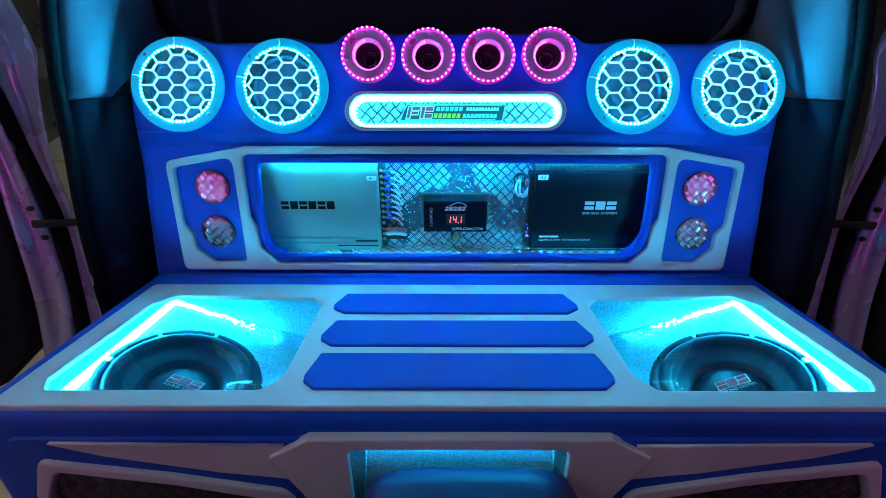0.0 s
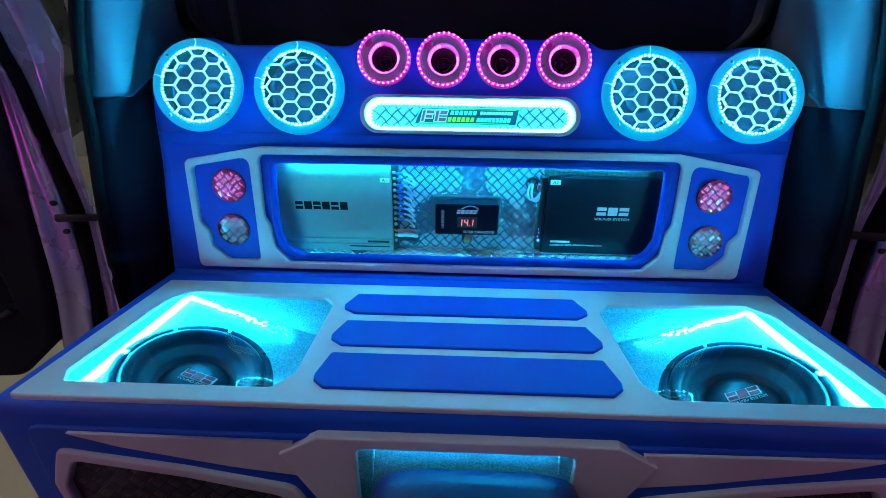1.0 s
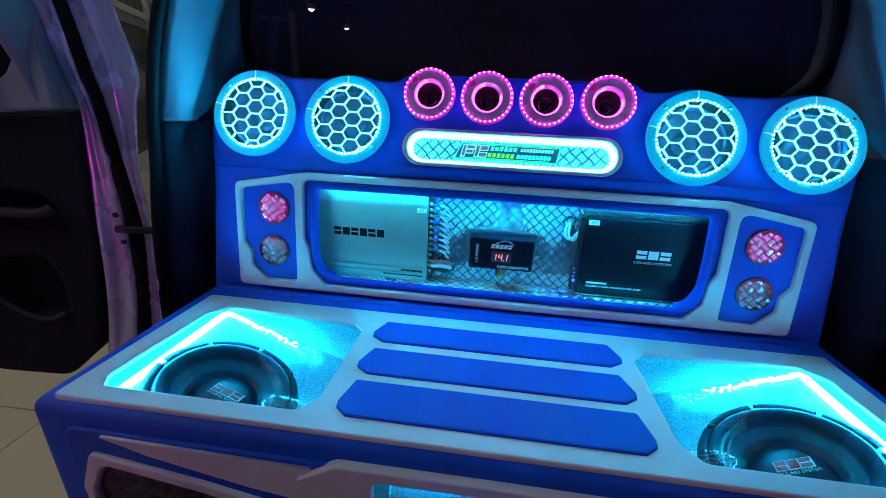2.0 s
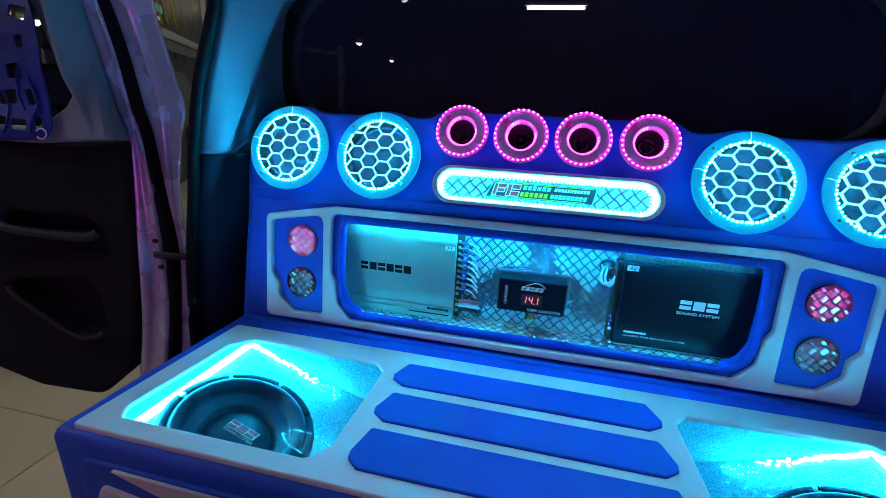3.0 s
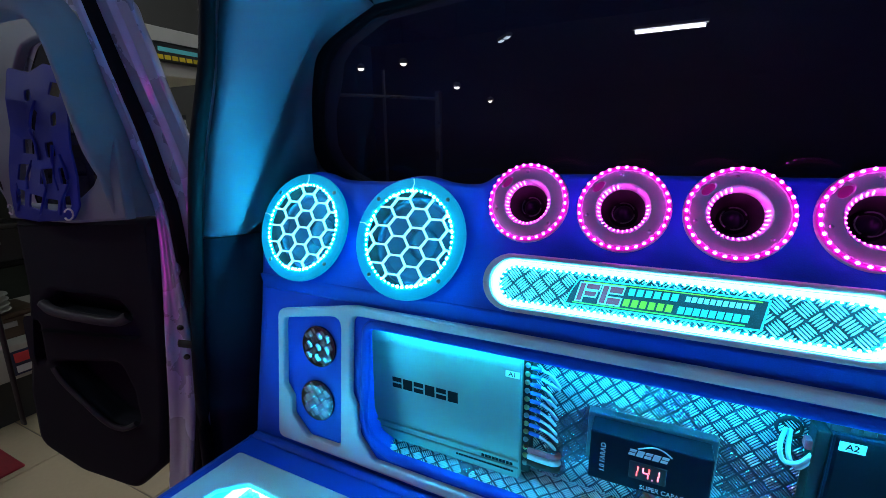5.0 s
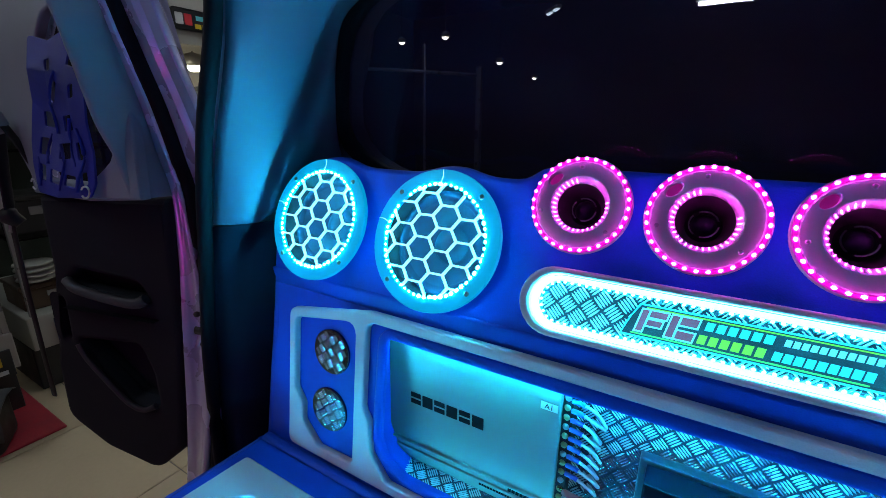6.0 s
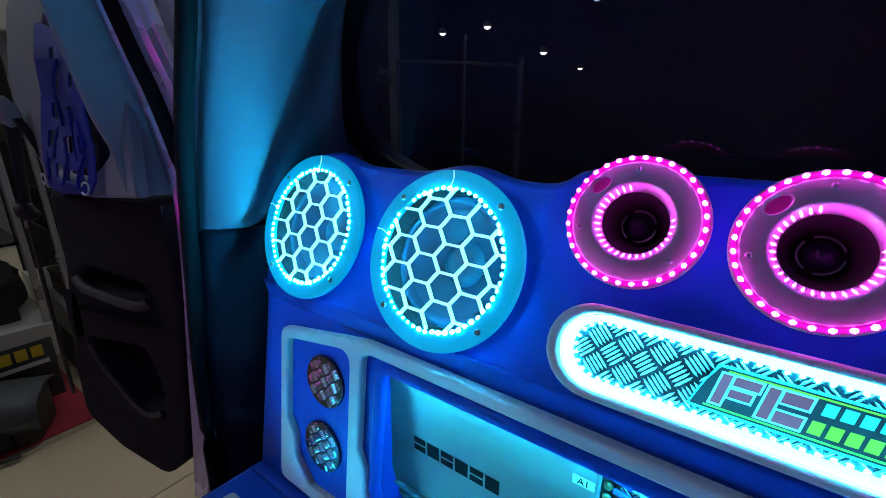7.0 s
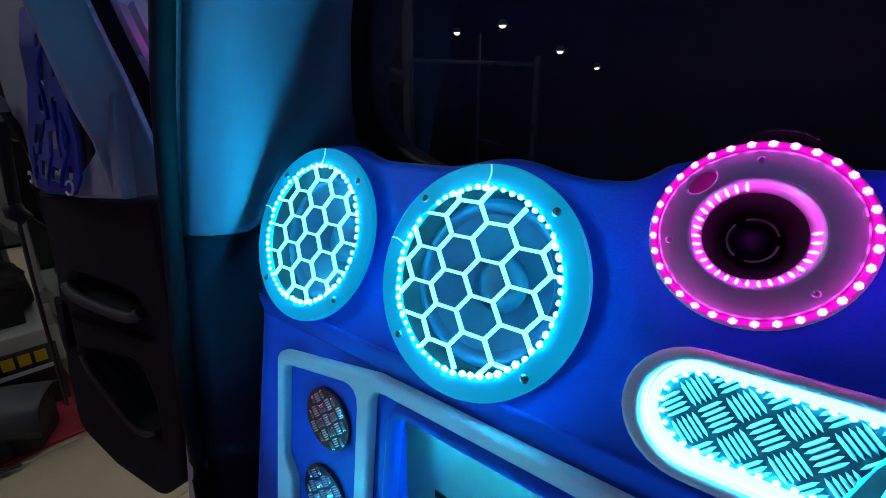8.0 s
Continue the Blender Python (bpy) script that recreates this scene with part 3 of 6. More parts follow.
def build_door(s):
    """A rear half door, swung open. Local x runs from its hinge edge outwards, y away from the viewer, z up."""
    d = thing("rear_door", door_pose(s), "open mauve pickup rear door with black lower trim and grey window frame", "car door", "rear doors")
    lower = rounded([(0.012, 1.366), (0.029, 1.25), (0.040, 1.15), (0.057, 1.05), (0.073, 0.97), (0.088, 0.90), (0.115, 0.79), (0.20, 0.708), (0.33, 0.735), (0.43, 0.80), (0.41, 0.95), (0.375, 1.06), (0.335, 1.20), (0.315, 1.362)], [0.01, 0.04, 0.04, 0.04, 0.03, 0.03, 0.04, 0.04, 0.06, 0.05, 0.1, 0.1, 0.1, 0.012])
    pull = rounded([(0.10, 1.148), (0.125, 1.19), (0.27, 1.205), (0.30, 1.18), (0.27, 1.162)], 0.014)
    pocket = rounded([(0.15, 0.885), (0.215, 0.895), (0.30, 0.99), (0.325, 1.03), (0.16, 1.045), (0.145, 0.98)], 0.022)
    switch = rounded([(0.345, 1.03), (0.365, 1.03), (0.352, 1.13), (0.332, 1.13)], 0.008)
    panel = part("trim_panel", sheet(lower, [pull, pocket, switch], 0.035, 0.014, -0.035), TRIM_BLACK, d, "black plastic lower trim panel")
    part("pull_recess", sheet(shrunk(pull, -0.014), [], 0.004, 0.001, -0.045), TRIM_BLACK, panel)
    part("pull_wall", sheet(shrunk(pull, -0.014), [shrunk(pull, -0.002)], 0.028, 0.0, -0.041), TRIM_BLACK, panel)
    part("pocket_wall", sheet(shrunk(pocket, -0.014), [shrunk(pocket, -0.002)], 0.043, 0.0, -0.056), TRIM_BLACK, panel)
    part("pull_lip", tube(spline([(0.105, -0.004, 1.160), (0.13, -0.012, 1.150), (0.20, -0.014, 1.156), (0.265, -0.012, 1.166), (0.295, -0.004, 1.178)], 5), 0.011, 8), GRIP_GREY, panel, "grey grip lip")
    part("pocket_floor", sheet(shrunk(pocket, -0.014), [], 0.004, 0.001, -0.06), TRIM_BLACK, panel)
    part("pocket_lip", tube(spline([(0.150, -0.004, 0.90), (0.18, -0.008, 0.885), (0.215, -0.010, 0.897), (0.26, -0.010, 0.945), (0.30, -0.008, 0.99), (0.32, -0.003, 1.02)], 5), 0.006, 8), GRIP_GREY, panel)
    part("switch_plate", sheet(shrunk(switch, -0.002), [], 0.004, 0.001, -0.03), RUBBER, panel)
    part("armrest_shelf", loft([[(x, y, 1.115 + 0.012 * (x - 0.1) - 0.06 * max(0.0, y + 0.006) * 3) for y in (0.0, -0.012, -0.018, -0.012, 0.0)] for x in np.linspace(0.09, 0.31, 9)]), TRIM_BLACK, panel)
    upper = []
    # proud grey arm that arches over the window
    outer_side = spline([(0.018, 0, 1.366), (0.034, 0, 1.41), (0.044, 0, 1.455), (0.044, 0, 1.50), (0.042, 0, 1.545), (0.038, 0, 1.60), (0.034, 0, 1.65), (0.031, 0, 1.70), (0.037, 0, 1.75), (0.07, 0, 1.79), (0.16, 0, 1.805), (0.27, 0, 1.795), (0.37, 0, 1.755), (0.44, 0, 1.66)], 4)
    inner_side = spline([(0.066, 0, 1.366), (0.078, 0, 1.41), (0.088, 0, 1.45), (0.095, 0, 1.496), (0.089, 0, 1.546), (0.079, 0, 1.598), (0.071, 0, 1.646), (0.069, 0, 1.684), (0.080, 0, 1.708), (0.11, 0, 1.722), (0.171, 0, 1.722), (0.246, 0, 1.712), (0.33, 0, 1.690), (0.40, 0, 1.63)], 4)
    rows = []
    for p, q in zip(outer_side, inner_side):
        low = 0.050 if p.z < 1.68 else 0.050 - 0.030 * min(1.0, (p.z - 1.68) / 0.08)
        section = ((-0.02, low + 0.02), (0.0, low + 0.004), (0.04, low), (0.30, low * 0.62), (0.55, 0.014), (0.66, 0.004), (0.80, 0.0), (0.93, 0.0), (0.985, 0.004), (1.0, 0.010), (1.0, 0.045))
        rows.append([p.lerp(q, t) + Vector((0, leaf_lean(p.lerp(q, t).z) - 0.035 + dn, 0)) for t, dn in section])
    bow = part("window_frame", loft(rows), GREY_LIT, d, "smooth grey plastic window surround", True)
    upper.append(bow)
    # hollow inner surround with the window opening
    outline = rounded([(0.026, 1.366), (0.04, 1.46), (0.06, 1.60), (0.09, 1.74), (0.25, 1.80), (0.45, 1.80), (0.56, 1.72), (0.585, 1.57), (0.555, 1.52), (0.475, 1.435), (0.43, 1.39), (0.42, 1.350), (0.20, 1.350)], [0.003, 0.03, 0.03, 0.04, 0.05, 0.05, 0.05, 0.04, 0.03, 0.03, 0.02, 0.003, 0.003])
    hole = rounded([(0.384, 1.385), (0.376, 1.545), (0.368, 1.665), (0.335, 1.713), (0.291, 1.725), (0.248, 1.726), (0.21, 1.70), (0.185, 1.648), (0.15, 1.56), (0.118, 1.49), (0.104, 1.458), (0.122, 1.431), (0.149, 1.414), (0.20, 1.385)], [0.02, 0.05, 0.04, 0.03, 0.03, 0.03, 0.02, 0.04, 0.04, 0.03, 0.012, 0.02, 0.02, 0.02])
    inner = part("inner_surround", sheet(outline, [hole], 0.02, 0.006, -0.026), GREY_LIT, d, "hollow grey plastic window surround")
    pane = part("pane", sheet(shrunk(hole, -0.012), [], 0.004, 0.001, -0.05), DARK_GLASS, d, "tinted door glass")
    pane.visible_shadow = False
    for o in (inner, pane):
        for v in o.data.vertices:
            v.co.y += window_set(v.co.x, v.co.z)
        upper.append(o)
    # painted flanges, rubber and edge on the hinge side: height, then u and n of four lines from the trim outwards
    lines = [(0.66, 0.110, -0.010, 0.030, -0.030, -0.010, -0.010, -0.060, -0.04), (0.77, 0.075, -0.020, 0.005, -0.025, -0.030, -0.006, -0.080, -0.03),
             (0.925, 0.042, -0.024, -0.022, -0.012, -0.045, 0.004, -0.088, -0.012), (1.083, 0.034, -0.010, -0.018, 0.012, -0.054, 0.024, -0.074, 0.014),
             (1.24, 0.030, 0.008, -0.017, 0.010, -0.043, 0.024, -0.080, 0.012), (1.37, 0.018, 0.010, -0.008, 0.012, -0.024, 0.036, -0.105, 0.006),
             (1.44, 0.038, 0.012, -0.001, 0.004, -0.018, 0.026, -0.130, -0.005), (1.53, 0.042, 0.000, -0.008, -0.022, -0.021, 0.003, -0.130, -0.034),
             (1.60, 0.038, -0.022, -0.014, -0.046, -0.024, -0.022, -0.130, -0.060), (1.68, 0.033, -0.045, -0.009, -0.066, -0.016, -0.040, -0.130, -0.085), (1.78, 0.03, -0.075, -0.008, -0.095, -0.012, -0.066, -0.120, -0.115)]
    def along(k):
        return spline([(r[1 + 2 * k], r[2 + 2 * k], r[0]) for r in lines], 5)
    trim_edge, lip, back_edge, skin_edge = (along(k) for k in range(4))
    def ribbon(name, rows, material, label=""):
        upper.append(part(name, loft(rows, (0.003, 0.004, 0)), material, d, label, True))
    def step(p, q, t, du, dn):
        return p.lerp(q, t) + Vector((du, dn, 0))
    ribbon("shell_flange", [[step(e, l, 0, 0.004, 0.012), step(e, l, 0.12, 0, 0.003), step(e, l, 0.3, 0, 0.009), step(e, l, 0.55, 0, 0.010), step(e, l, 0.75, 0, 0.002), step(e, l, 0.92, 0, -0.002), step(e, l, 1, 0, 0), step(e, l, 1, -0.003, 0.010)] for e, l in zip(trim_edge, lip)], PAINT, "mauve painted flange")
    ribbon("hinge_face", [[step(l, b, 0, 0, 0.010), step(l, b, 0.4, 0.004, 0.022), step(l, b, 1, 0.006, 0.022)] for l, b in zip(lip, back_edge)], RUBBER, "black rubber channel")
    upper.append(part("weatherstrip", tube([step(l, b, 0.5, 0.001, 0.006) for l, b in zip(lip, back_edge)], 0.0150, 10), RUBBER, d, "thick black rubber weatherstrip"))
    ribbon("outer_flange", [[step(b, k, 0, 0.006, 0.016), step(b, k, 0, 0, 0), step(b, k, 0.10, 0, -0.004), step(b, k, 0.34, 0, 0.004), step(b, k, 0.44, 0, -0.006), step(b, k, 0.50, 0, 0.006), step(b, k, 0.60, 0, 0.006), step(b, k, 0.66, 0, -0.003), step(b, k, 0.92, 0, 0.002), step(b, k, 0.97, 0, -0.004), step(b, k, 1, 0, 0.002), step(b, k, 1, 0.006, 0.016)] for b, k in zip(back_edge, skin_edge)], PAINT, "mauve painted outer edge")
    shell = rounded([(0.0, 0.68), (0.50, 0.75), (0.50, 1.34), (0.60, 1.54), (0.60, 1.74), (0.48, 1.84), (0.2, 1.84), (0.08, 1.80), (0.0, 1.5), (-0.03, 1.37), (-0.03, 0.95)], 0.05)
    skin = part("outer_skin", sheet(shell, [shrunk(hole, -0.045)], 0.012, 0.004, -0.11), PAINT, d, "mauve painted outer skin")
    for v in skin.data.vertices:
        if v.co.z > 1.36:
            v.co.y += 0.3 * window_set(v.co.x, v.co.z)
    upper.append(skin)
    # check strap
    part("check_strap", tube([(0.008, -0.004, 1.108), (-0.03, -0.002, 1.105), (-0.08, 0.02, 1.094), (-0.135, 0.05, 1.083)], 0.0055, 8, 1.6), MATT_BLACK, d, "black steel door check strap")
    for z in (1.075, 1.14):
        bm = bmesh.new()
        bmesh.ops.create_icosphere(bm, subdivisions=2, radius=0.006, matrix=Matrix.Translation((0.004, 0.002, z)))
        part("bolt", bm, MATT_BLACK, d, smooth=True)
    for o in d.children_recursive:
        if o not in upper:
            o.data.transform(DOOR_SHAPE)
    return d


for side in (-1, 1):
    build_door(side)


def build_net():
    """Blue webbing net tied in the window of the open door."""
    t = thing("cargo_net", door_pose(-1), "blue webbing net hanging in the open door window", "cargo net")
    outline = rounded([(0.386, 1.355), (0.275, 1.354), (0.162, 1.362), (0.148, 1.388), (0.150, 1.448), (0.152, 1.503), (0.150, 1.550), (0.165, 1.611), (0.180, 1.659), (0.216, 1.664), (0.252, 1.673), (0.300, 1.658), (0.358, 1.672), (0.364, 1.607), (0.372, 1.544), (0.386, 1.467), (0.384, 1.414)], 0.010, 3)
    openings = []
    for cx, cz, w, h, lean in ((0.347, 1.401, 0.036, 0.034, 8), (0.278, 1.394, 0.056, 0.028, 6), (0.221, 1.391, 0.036, 0.022, 4), (0.178, 1.397, 0.018, 0.024, -12), (0.333, 1.454, 0.046, 0.034, 2), (0.247, 1.447, 0.046, 0.030, -4), (0.191, 1.449, 0.016, 0.034, -14),
                               (0.318, 1.508, 0.040, 0.030, 3), (0.226, 1.501, 0.038, 0.030, -6), (0.286, 1.562, 0.024, 0.044, 26), (0.200, 1.560, 0.020, 0.026, -10), (0.206, 1.618, 0.044, 0.026, 10), (0.300, 1.612, 0.016, 0.022, -8)):
        c, q = math.cos(radians(lean)), math.sin(radians(lean))
        openings.append(rounded([(cx + x * c - z * q, cz + x * q + z * c) for x, z in ((-w / 2, -h / 2), (w / 2, -h / 2), (w / 2, h / 2), (-w / 2, h / 2))], 0.004, 2))
    cloth = part("webbing", sheet(outline, openings, 0.004, 0.0012, 0.0, 2), NET, t, "blue woven webbing")
    for i, (x, z) in enumerate(((0.36, 1.372), (0.25, 1.370), (0.18, 1.372), (0.31, 1.42), (0.21, 1.42), (0.28, 1.48))):
        fold = [(x + 0.010 * math.sin(11 * k + i), -0.006 + 0.003 * math.sin(7 * k + 2 * i), z + 0.03 * k) for k in range(3 + i % 3)]
        part("fold", tube(spline(fold, 5), 0.0035, 6, 0.5), NET, t)
    for x in (0.166, 0.384):
        pts = [(x + 0.011 * math.cos(a), -0.010, 1.374 + 0.011 * math.sin(a)) for a in np.linspace(0.4, 5.6, 12)]
        part("hook", tube(pts, 0.0018, 6), PRINT_WHITE, t, "bright plastic hook")
    for o in t.children_recursive:
        for v in o.data.vertices:
            v.co.y += window_set(v.co.x, v.co.z) - 0.004 + 0.006 * math.sin(21 * v.co.x + 9 * v.co.z) + 0.004 * math.sin(33 * v.co.z - 12 * v.co.x)


build_net()


def build_belt():
    t = thing("seat_belt", Matrix(), "black seat belt strap with its anchor beside the open door", "seat belt")
    part("strap", tube(spline([(-1.405, 0.745, 1.495), (-1.42, 0.742, 1.43), (-1.432, 0.736, 1.33), (-1.438, 0.732, 1.26), (-1.445, 0.728, 1.12), (-1.455, 0.727, 0.97), (-1.46, 0.725, 0.80)], 6), 0.014, 8, 0.3), BELT, t)
    part("second_strap", tube(spline([(-1.395, 0.752, 1.497), (-1.37, 0.765, 1.45), (-1.345, 0.778, 1.39), (-1.33, 0.79, 1.33)], 6), 0.011, 8, 0.3), BELT, t)
    part("anchor", tube([(-1.42, 0.738, 1.535), (-1.412, 0.742, 1.515), (-1.405, 0.745, 1.492), (-1.40, 0.75, 1.478)], [0.010, 0.020, 0.022, 0.010], 12), GREY_LIT, t, "grey plastic anchor cap")
    part("buckle", tube([(-1.442, 0.722, 1.305), (-1.436, 0.730, 1.292), (-1.432, 0.742, 1.278), (-1.428, 0.752, 1.285)], [0.012, 0.021, 0.018, 0.009], 10), MATT_BLACK, t, "black buckle")
    part("tongue", tube([(-1.436, 0.73, 1.275), (-1.438, 0.726, 1.25)], [0.006, 0.004], 8), ALU, t, "bright buckle tongue")


build_belt()


# ---------------------------------------------------------------- speaker wall behind the console
LOWER = pose(0, 0.785, 1.003, -7.0)
UPPER = pose(0, 0.8121, 1.2884, -21.1)
INSIDE = pose(0, 0.806, 1.0)
NICHE = mirrored(rounded([(-0.001, 0.040), (-0.345, 0.040), (-0.381, 0.055), (-0.392, 0.082), (-0.389, 0.231), (-0.001, 0.232)], [0, 0.035, 0.02, 0.02, 0.012, 0], 5))
MIDS = [(-0.5194, 0.0870), (-0.3248, 0.0844), (0.3314, 0.0843), (0.5280, 0.0825)]
TWEETERS = [(-0.1660, 0.1471), (-0.0523, 0.1450), (0.0611, 0.1452), (0.1761, 0.1467)]
DISCS = [(-0.4865, 0.183), (-0.489, 0.090), (0.4925, 0.181), (0.4945, 0.087)]


def hidden_wall(hole, depth, lift):
    """A ring of wall round a hole, behind the board."""
    return sheet(shrunk(hole, -0.012), [hole], depth, 0.0, lift)


def upper_outline():
    """The top edge swells over each round speaker and dips between them."""
    top = []
    for x in np.linspace(-0.605, 0.605, 121):
        z = 0.163
        for cx, cz in MIDS:
            d = abs(x - cx)
            if d < 0.087:
                z = max(z, cz + math.sqrt(0.0900 ** 2 - d * d))
        d = max(0.0, abs(x - 0.006) - 0.172)
        if d < 0.054:
            z = max(z, 0.148 + math.sqrt(0.054 ** 2 - d * d))
        top.append(z)
    sm = top[:]
    for k in range(3):
        sm = [sm[0]] + [0.25 * sm[i - 1] + 0.5 * sm[i] + 0.25 * sm[i + 1] for i in range(1, len(sm) - 1)] + [sm[-1]]
    xs = np.linspace(-0.605, 0.605, 121)
    corner = [(x, min(z, 0.180 - max(0, abs(x) - 0.56) * 0.9)) for x, z in zip(xs, sm)]
    return [Vector((0.604, 0.0)), Vector((0.610, 0.06))] + [Vector(p) for p in reversed(corner)] + [Vector((-0.610, 0.06)), Vector((-0.604, 0.0))]


def build_wall():
    t = thing("speaker_wall", Matrix(), "blue leatherette speaker wall with a pale grey frame, behind the console", "speaker panel")
    low = [(-0.628, -0.04), (0.628, -0.04), (0.604, 0.287), (-0.604, 0.287)]
    a = part("lower_panel", sheet(low, [NICHE], 0.006, 0.001, -0.006), BLUE, t, "blue leatherette panel")
    a.matrix_basis = LOWER
    rim = part("niche_rim", sheet(shrunk(NICHE, -0.013), [shrunk(NICHE, 0.001)], 0.006, 0.006, 0.0, 4), BLUE, t, "rolled blue edge of the niche")
    rim.matrix_basis = LOWER
    holes = [circle(x, z, 0.0695) for x, z in MIDS] + [circle(x, z, 0.0285, 36) for x, z in TWEETERS] + [capsule(0.0, 0.0430, 0.2005, 0.0300)]
    up = upper_outline()
    b = part("upper_panel", sheet(up, holes, 0.02, 0.001, -0.02), BLUE, t, "blue leatherette panel leaning back")
    b.matrix_basis = UPPER
    fold = []
    for k in range(7):
        q = k / 6
        ease = q * q * (3 - 2 * q)
        fold.append([(x, 0.8168 * (1 - ease) + 0.8120 * ease - 0.0004, 1.2665 + 0.026 * q) for x in np.linspace(-0.608, 0.608, 9)])
    part("fold", loft(fold, (0, 0.006, 0)), BLUE, t, "soft fold between the two panels", True)
    # rolled edges
    for s in (-1, 1):
        pts = [LOWER @ Vector((s * 0.628, 0.017, -0.04)), LOWER @ Vector((s * 0.617, 0.017, 0.12)), LOWER @ Vector((s * 0.608, 0.017, 0.23)), UPPER @ Vector((s * 0.609, 0.018, 0.055)), UPPER @ Vector((s * 0.606, 0.017, 0.11)), UPPER @ Vector((s * 0.600, 0.02, 0.138))]
        part("edge_roll", tube(spline(pts, 4), 0.0175, 14), BLUE, t)
    top = [UPPER @ Vector((p.x, 0.0085, p.y)) for p in up[2:-2]]
    part("top_roll", tube(top, 0.009, 10), BLUE, t)
    back = [[UPPER @ Vector((p.x, 0.012, p.y + 0.004)), Vector((p.x * 0.985, 0.955, 1.40))] for p in up[2:-2]]
    part("top_shelf", loft(back, (0, 0, -0.01)), TRIM_DARK, t, "dark shelf between panel and window")
    outer = mirrored(rounded([(-0.001, 0.006), (-0.570, 0.008), (-0.569, 0.235), (-0.412, 0.2630), (-0.001, 0.2640)], [0, 0.014, 0.016, 0.03, 0]))
    midcut = mirrored(rounded([(-0.001, 0.022), (-0.371, 0.023), (-0.402, 0.056), (-0.407, 0.103), (-0.418, 0.121), (-0.4175, 0.248), (-0.001, 0.2495)], [0, 0.008, 0.012, 0.012, 0.012, 0.016, 0]))
    side = rounded([(-0.555, 0.2225), (-0.437, 0.2430), (-0.436, 0.026), (-0.504, 0.025), (-0.538, 0.056), (-0.538, 0.086), (-0.555, 0.106)], [0.012, 0.018, 0.01, 0.008, 0.012, 0.012, 0.012])
    other = [Vector((-p.x, p.y)) for p in reversed(side)]
    f = part("frame", sheet(outer, [midcut, side, other], 0.010, 0.0035), WHITE, t, "raised pale grey leatherette frame")
    f.matrix_basis = LOWER
    w = part("niche_wall", hidden_wall(shrunk(NICHE, -0.012), 0.098, -0.106), BLUE, t, "blue walls of the amplifier niche")
    w.matrix_basis = LOWER
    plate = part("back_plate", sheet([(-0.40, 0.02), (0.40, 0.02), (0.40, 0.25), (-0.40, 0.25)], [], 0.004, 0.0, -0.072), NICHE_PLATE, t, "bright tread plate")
    plate.matrix_basis = pose(0, 0.7864, 1.003, -5.85)
    bars = part("tread", tread_bars(lambda x, z: abs(x) < 0.395 and 0.022 < z < 0.246, 0.40, 0.12, 0.0678, 0.0158, cz=0.138), BAR, plate)
    tagged(bars, kind="stuff")
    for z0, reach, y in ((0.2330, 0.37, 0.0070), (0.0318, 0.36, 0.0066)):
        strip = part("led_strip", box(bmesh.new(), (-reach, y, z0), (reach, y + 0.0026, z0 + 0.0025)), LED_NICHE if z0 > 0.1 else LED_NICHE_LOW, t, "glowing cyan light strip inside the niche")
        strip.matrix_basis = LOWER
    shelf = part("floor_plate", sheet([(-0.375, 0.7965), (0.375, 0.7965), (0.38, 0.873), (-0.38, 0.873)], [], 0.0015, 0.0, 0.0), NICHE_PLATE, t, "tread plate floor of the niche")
    shelf.matrix_basis = pose(0, 0, 1.0312, -90)
    tagged(part("tread", tread_bars(lambda x, z: abs(x) < 0.37 and 0.80 < z < 0.868, 0.40, 0.05, -0.0014, 0.0158, 0.0, 0.835), BAR, shelf), kind="stuff")
    for x, z in DISCS:
        d = part("tread_disc", sheet(circle(x, z, 0.034, 40), [], 0.004, 0.001), DISC_PLATE, t, "round bright tread-plate inlay")
        d.matrix_basis = LOWER
        tagged(part("tread", tread_bars(lambda p, q: (p - x) ** 2 + (q - z) ** 2 < 0.0286 ** 2, 0.04, 0.04, -0.0038, 0.0130, x, z, 40 if x < 0 else 50, 0.0005, 0.082), DISC_BAR, d), kind="stuff")
    return t


build_wall()


# ---------------------------------------------------------------- midrange speakers
LED_MESH = bead_mesh("led", 0.0026, 0.0016, 0.0021, LED_CYAN)
SMALL_LED = bead_mesh("led", 0.0019, 0.0012, 0.0015, LED_CYAN)
PINK_MESH = bead_mesh("led", 0.0025, 0.0018, 0.0020, LED_PINK)
HORN_GLINT = bead_mesh("led", 0.0010, 0.0011, 0.0042, LED_PINK)


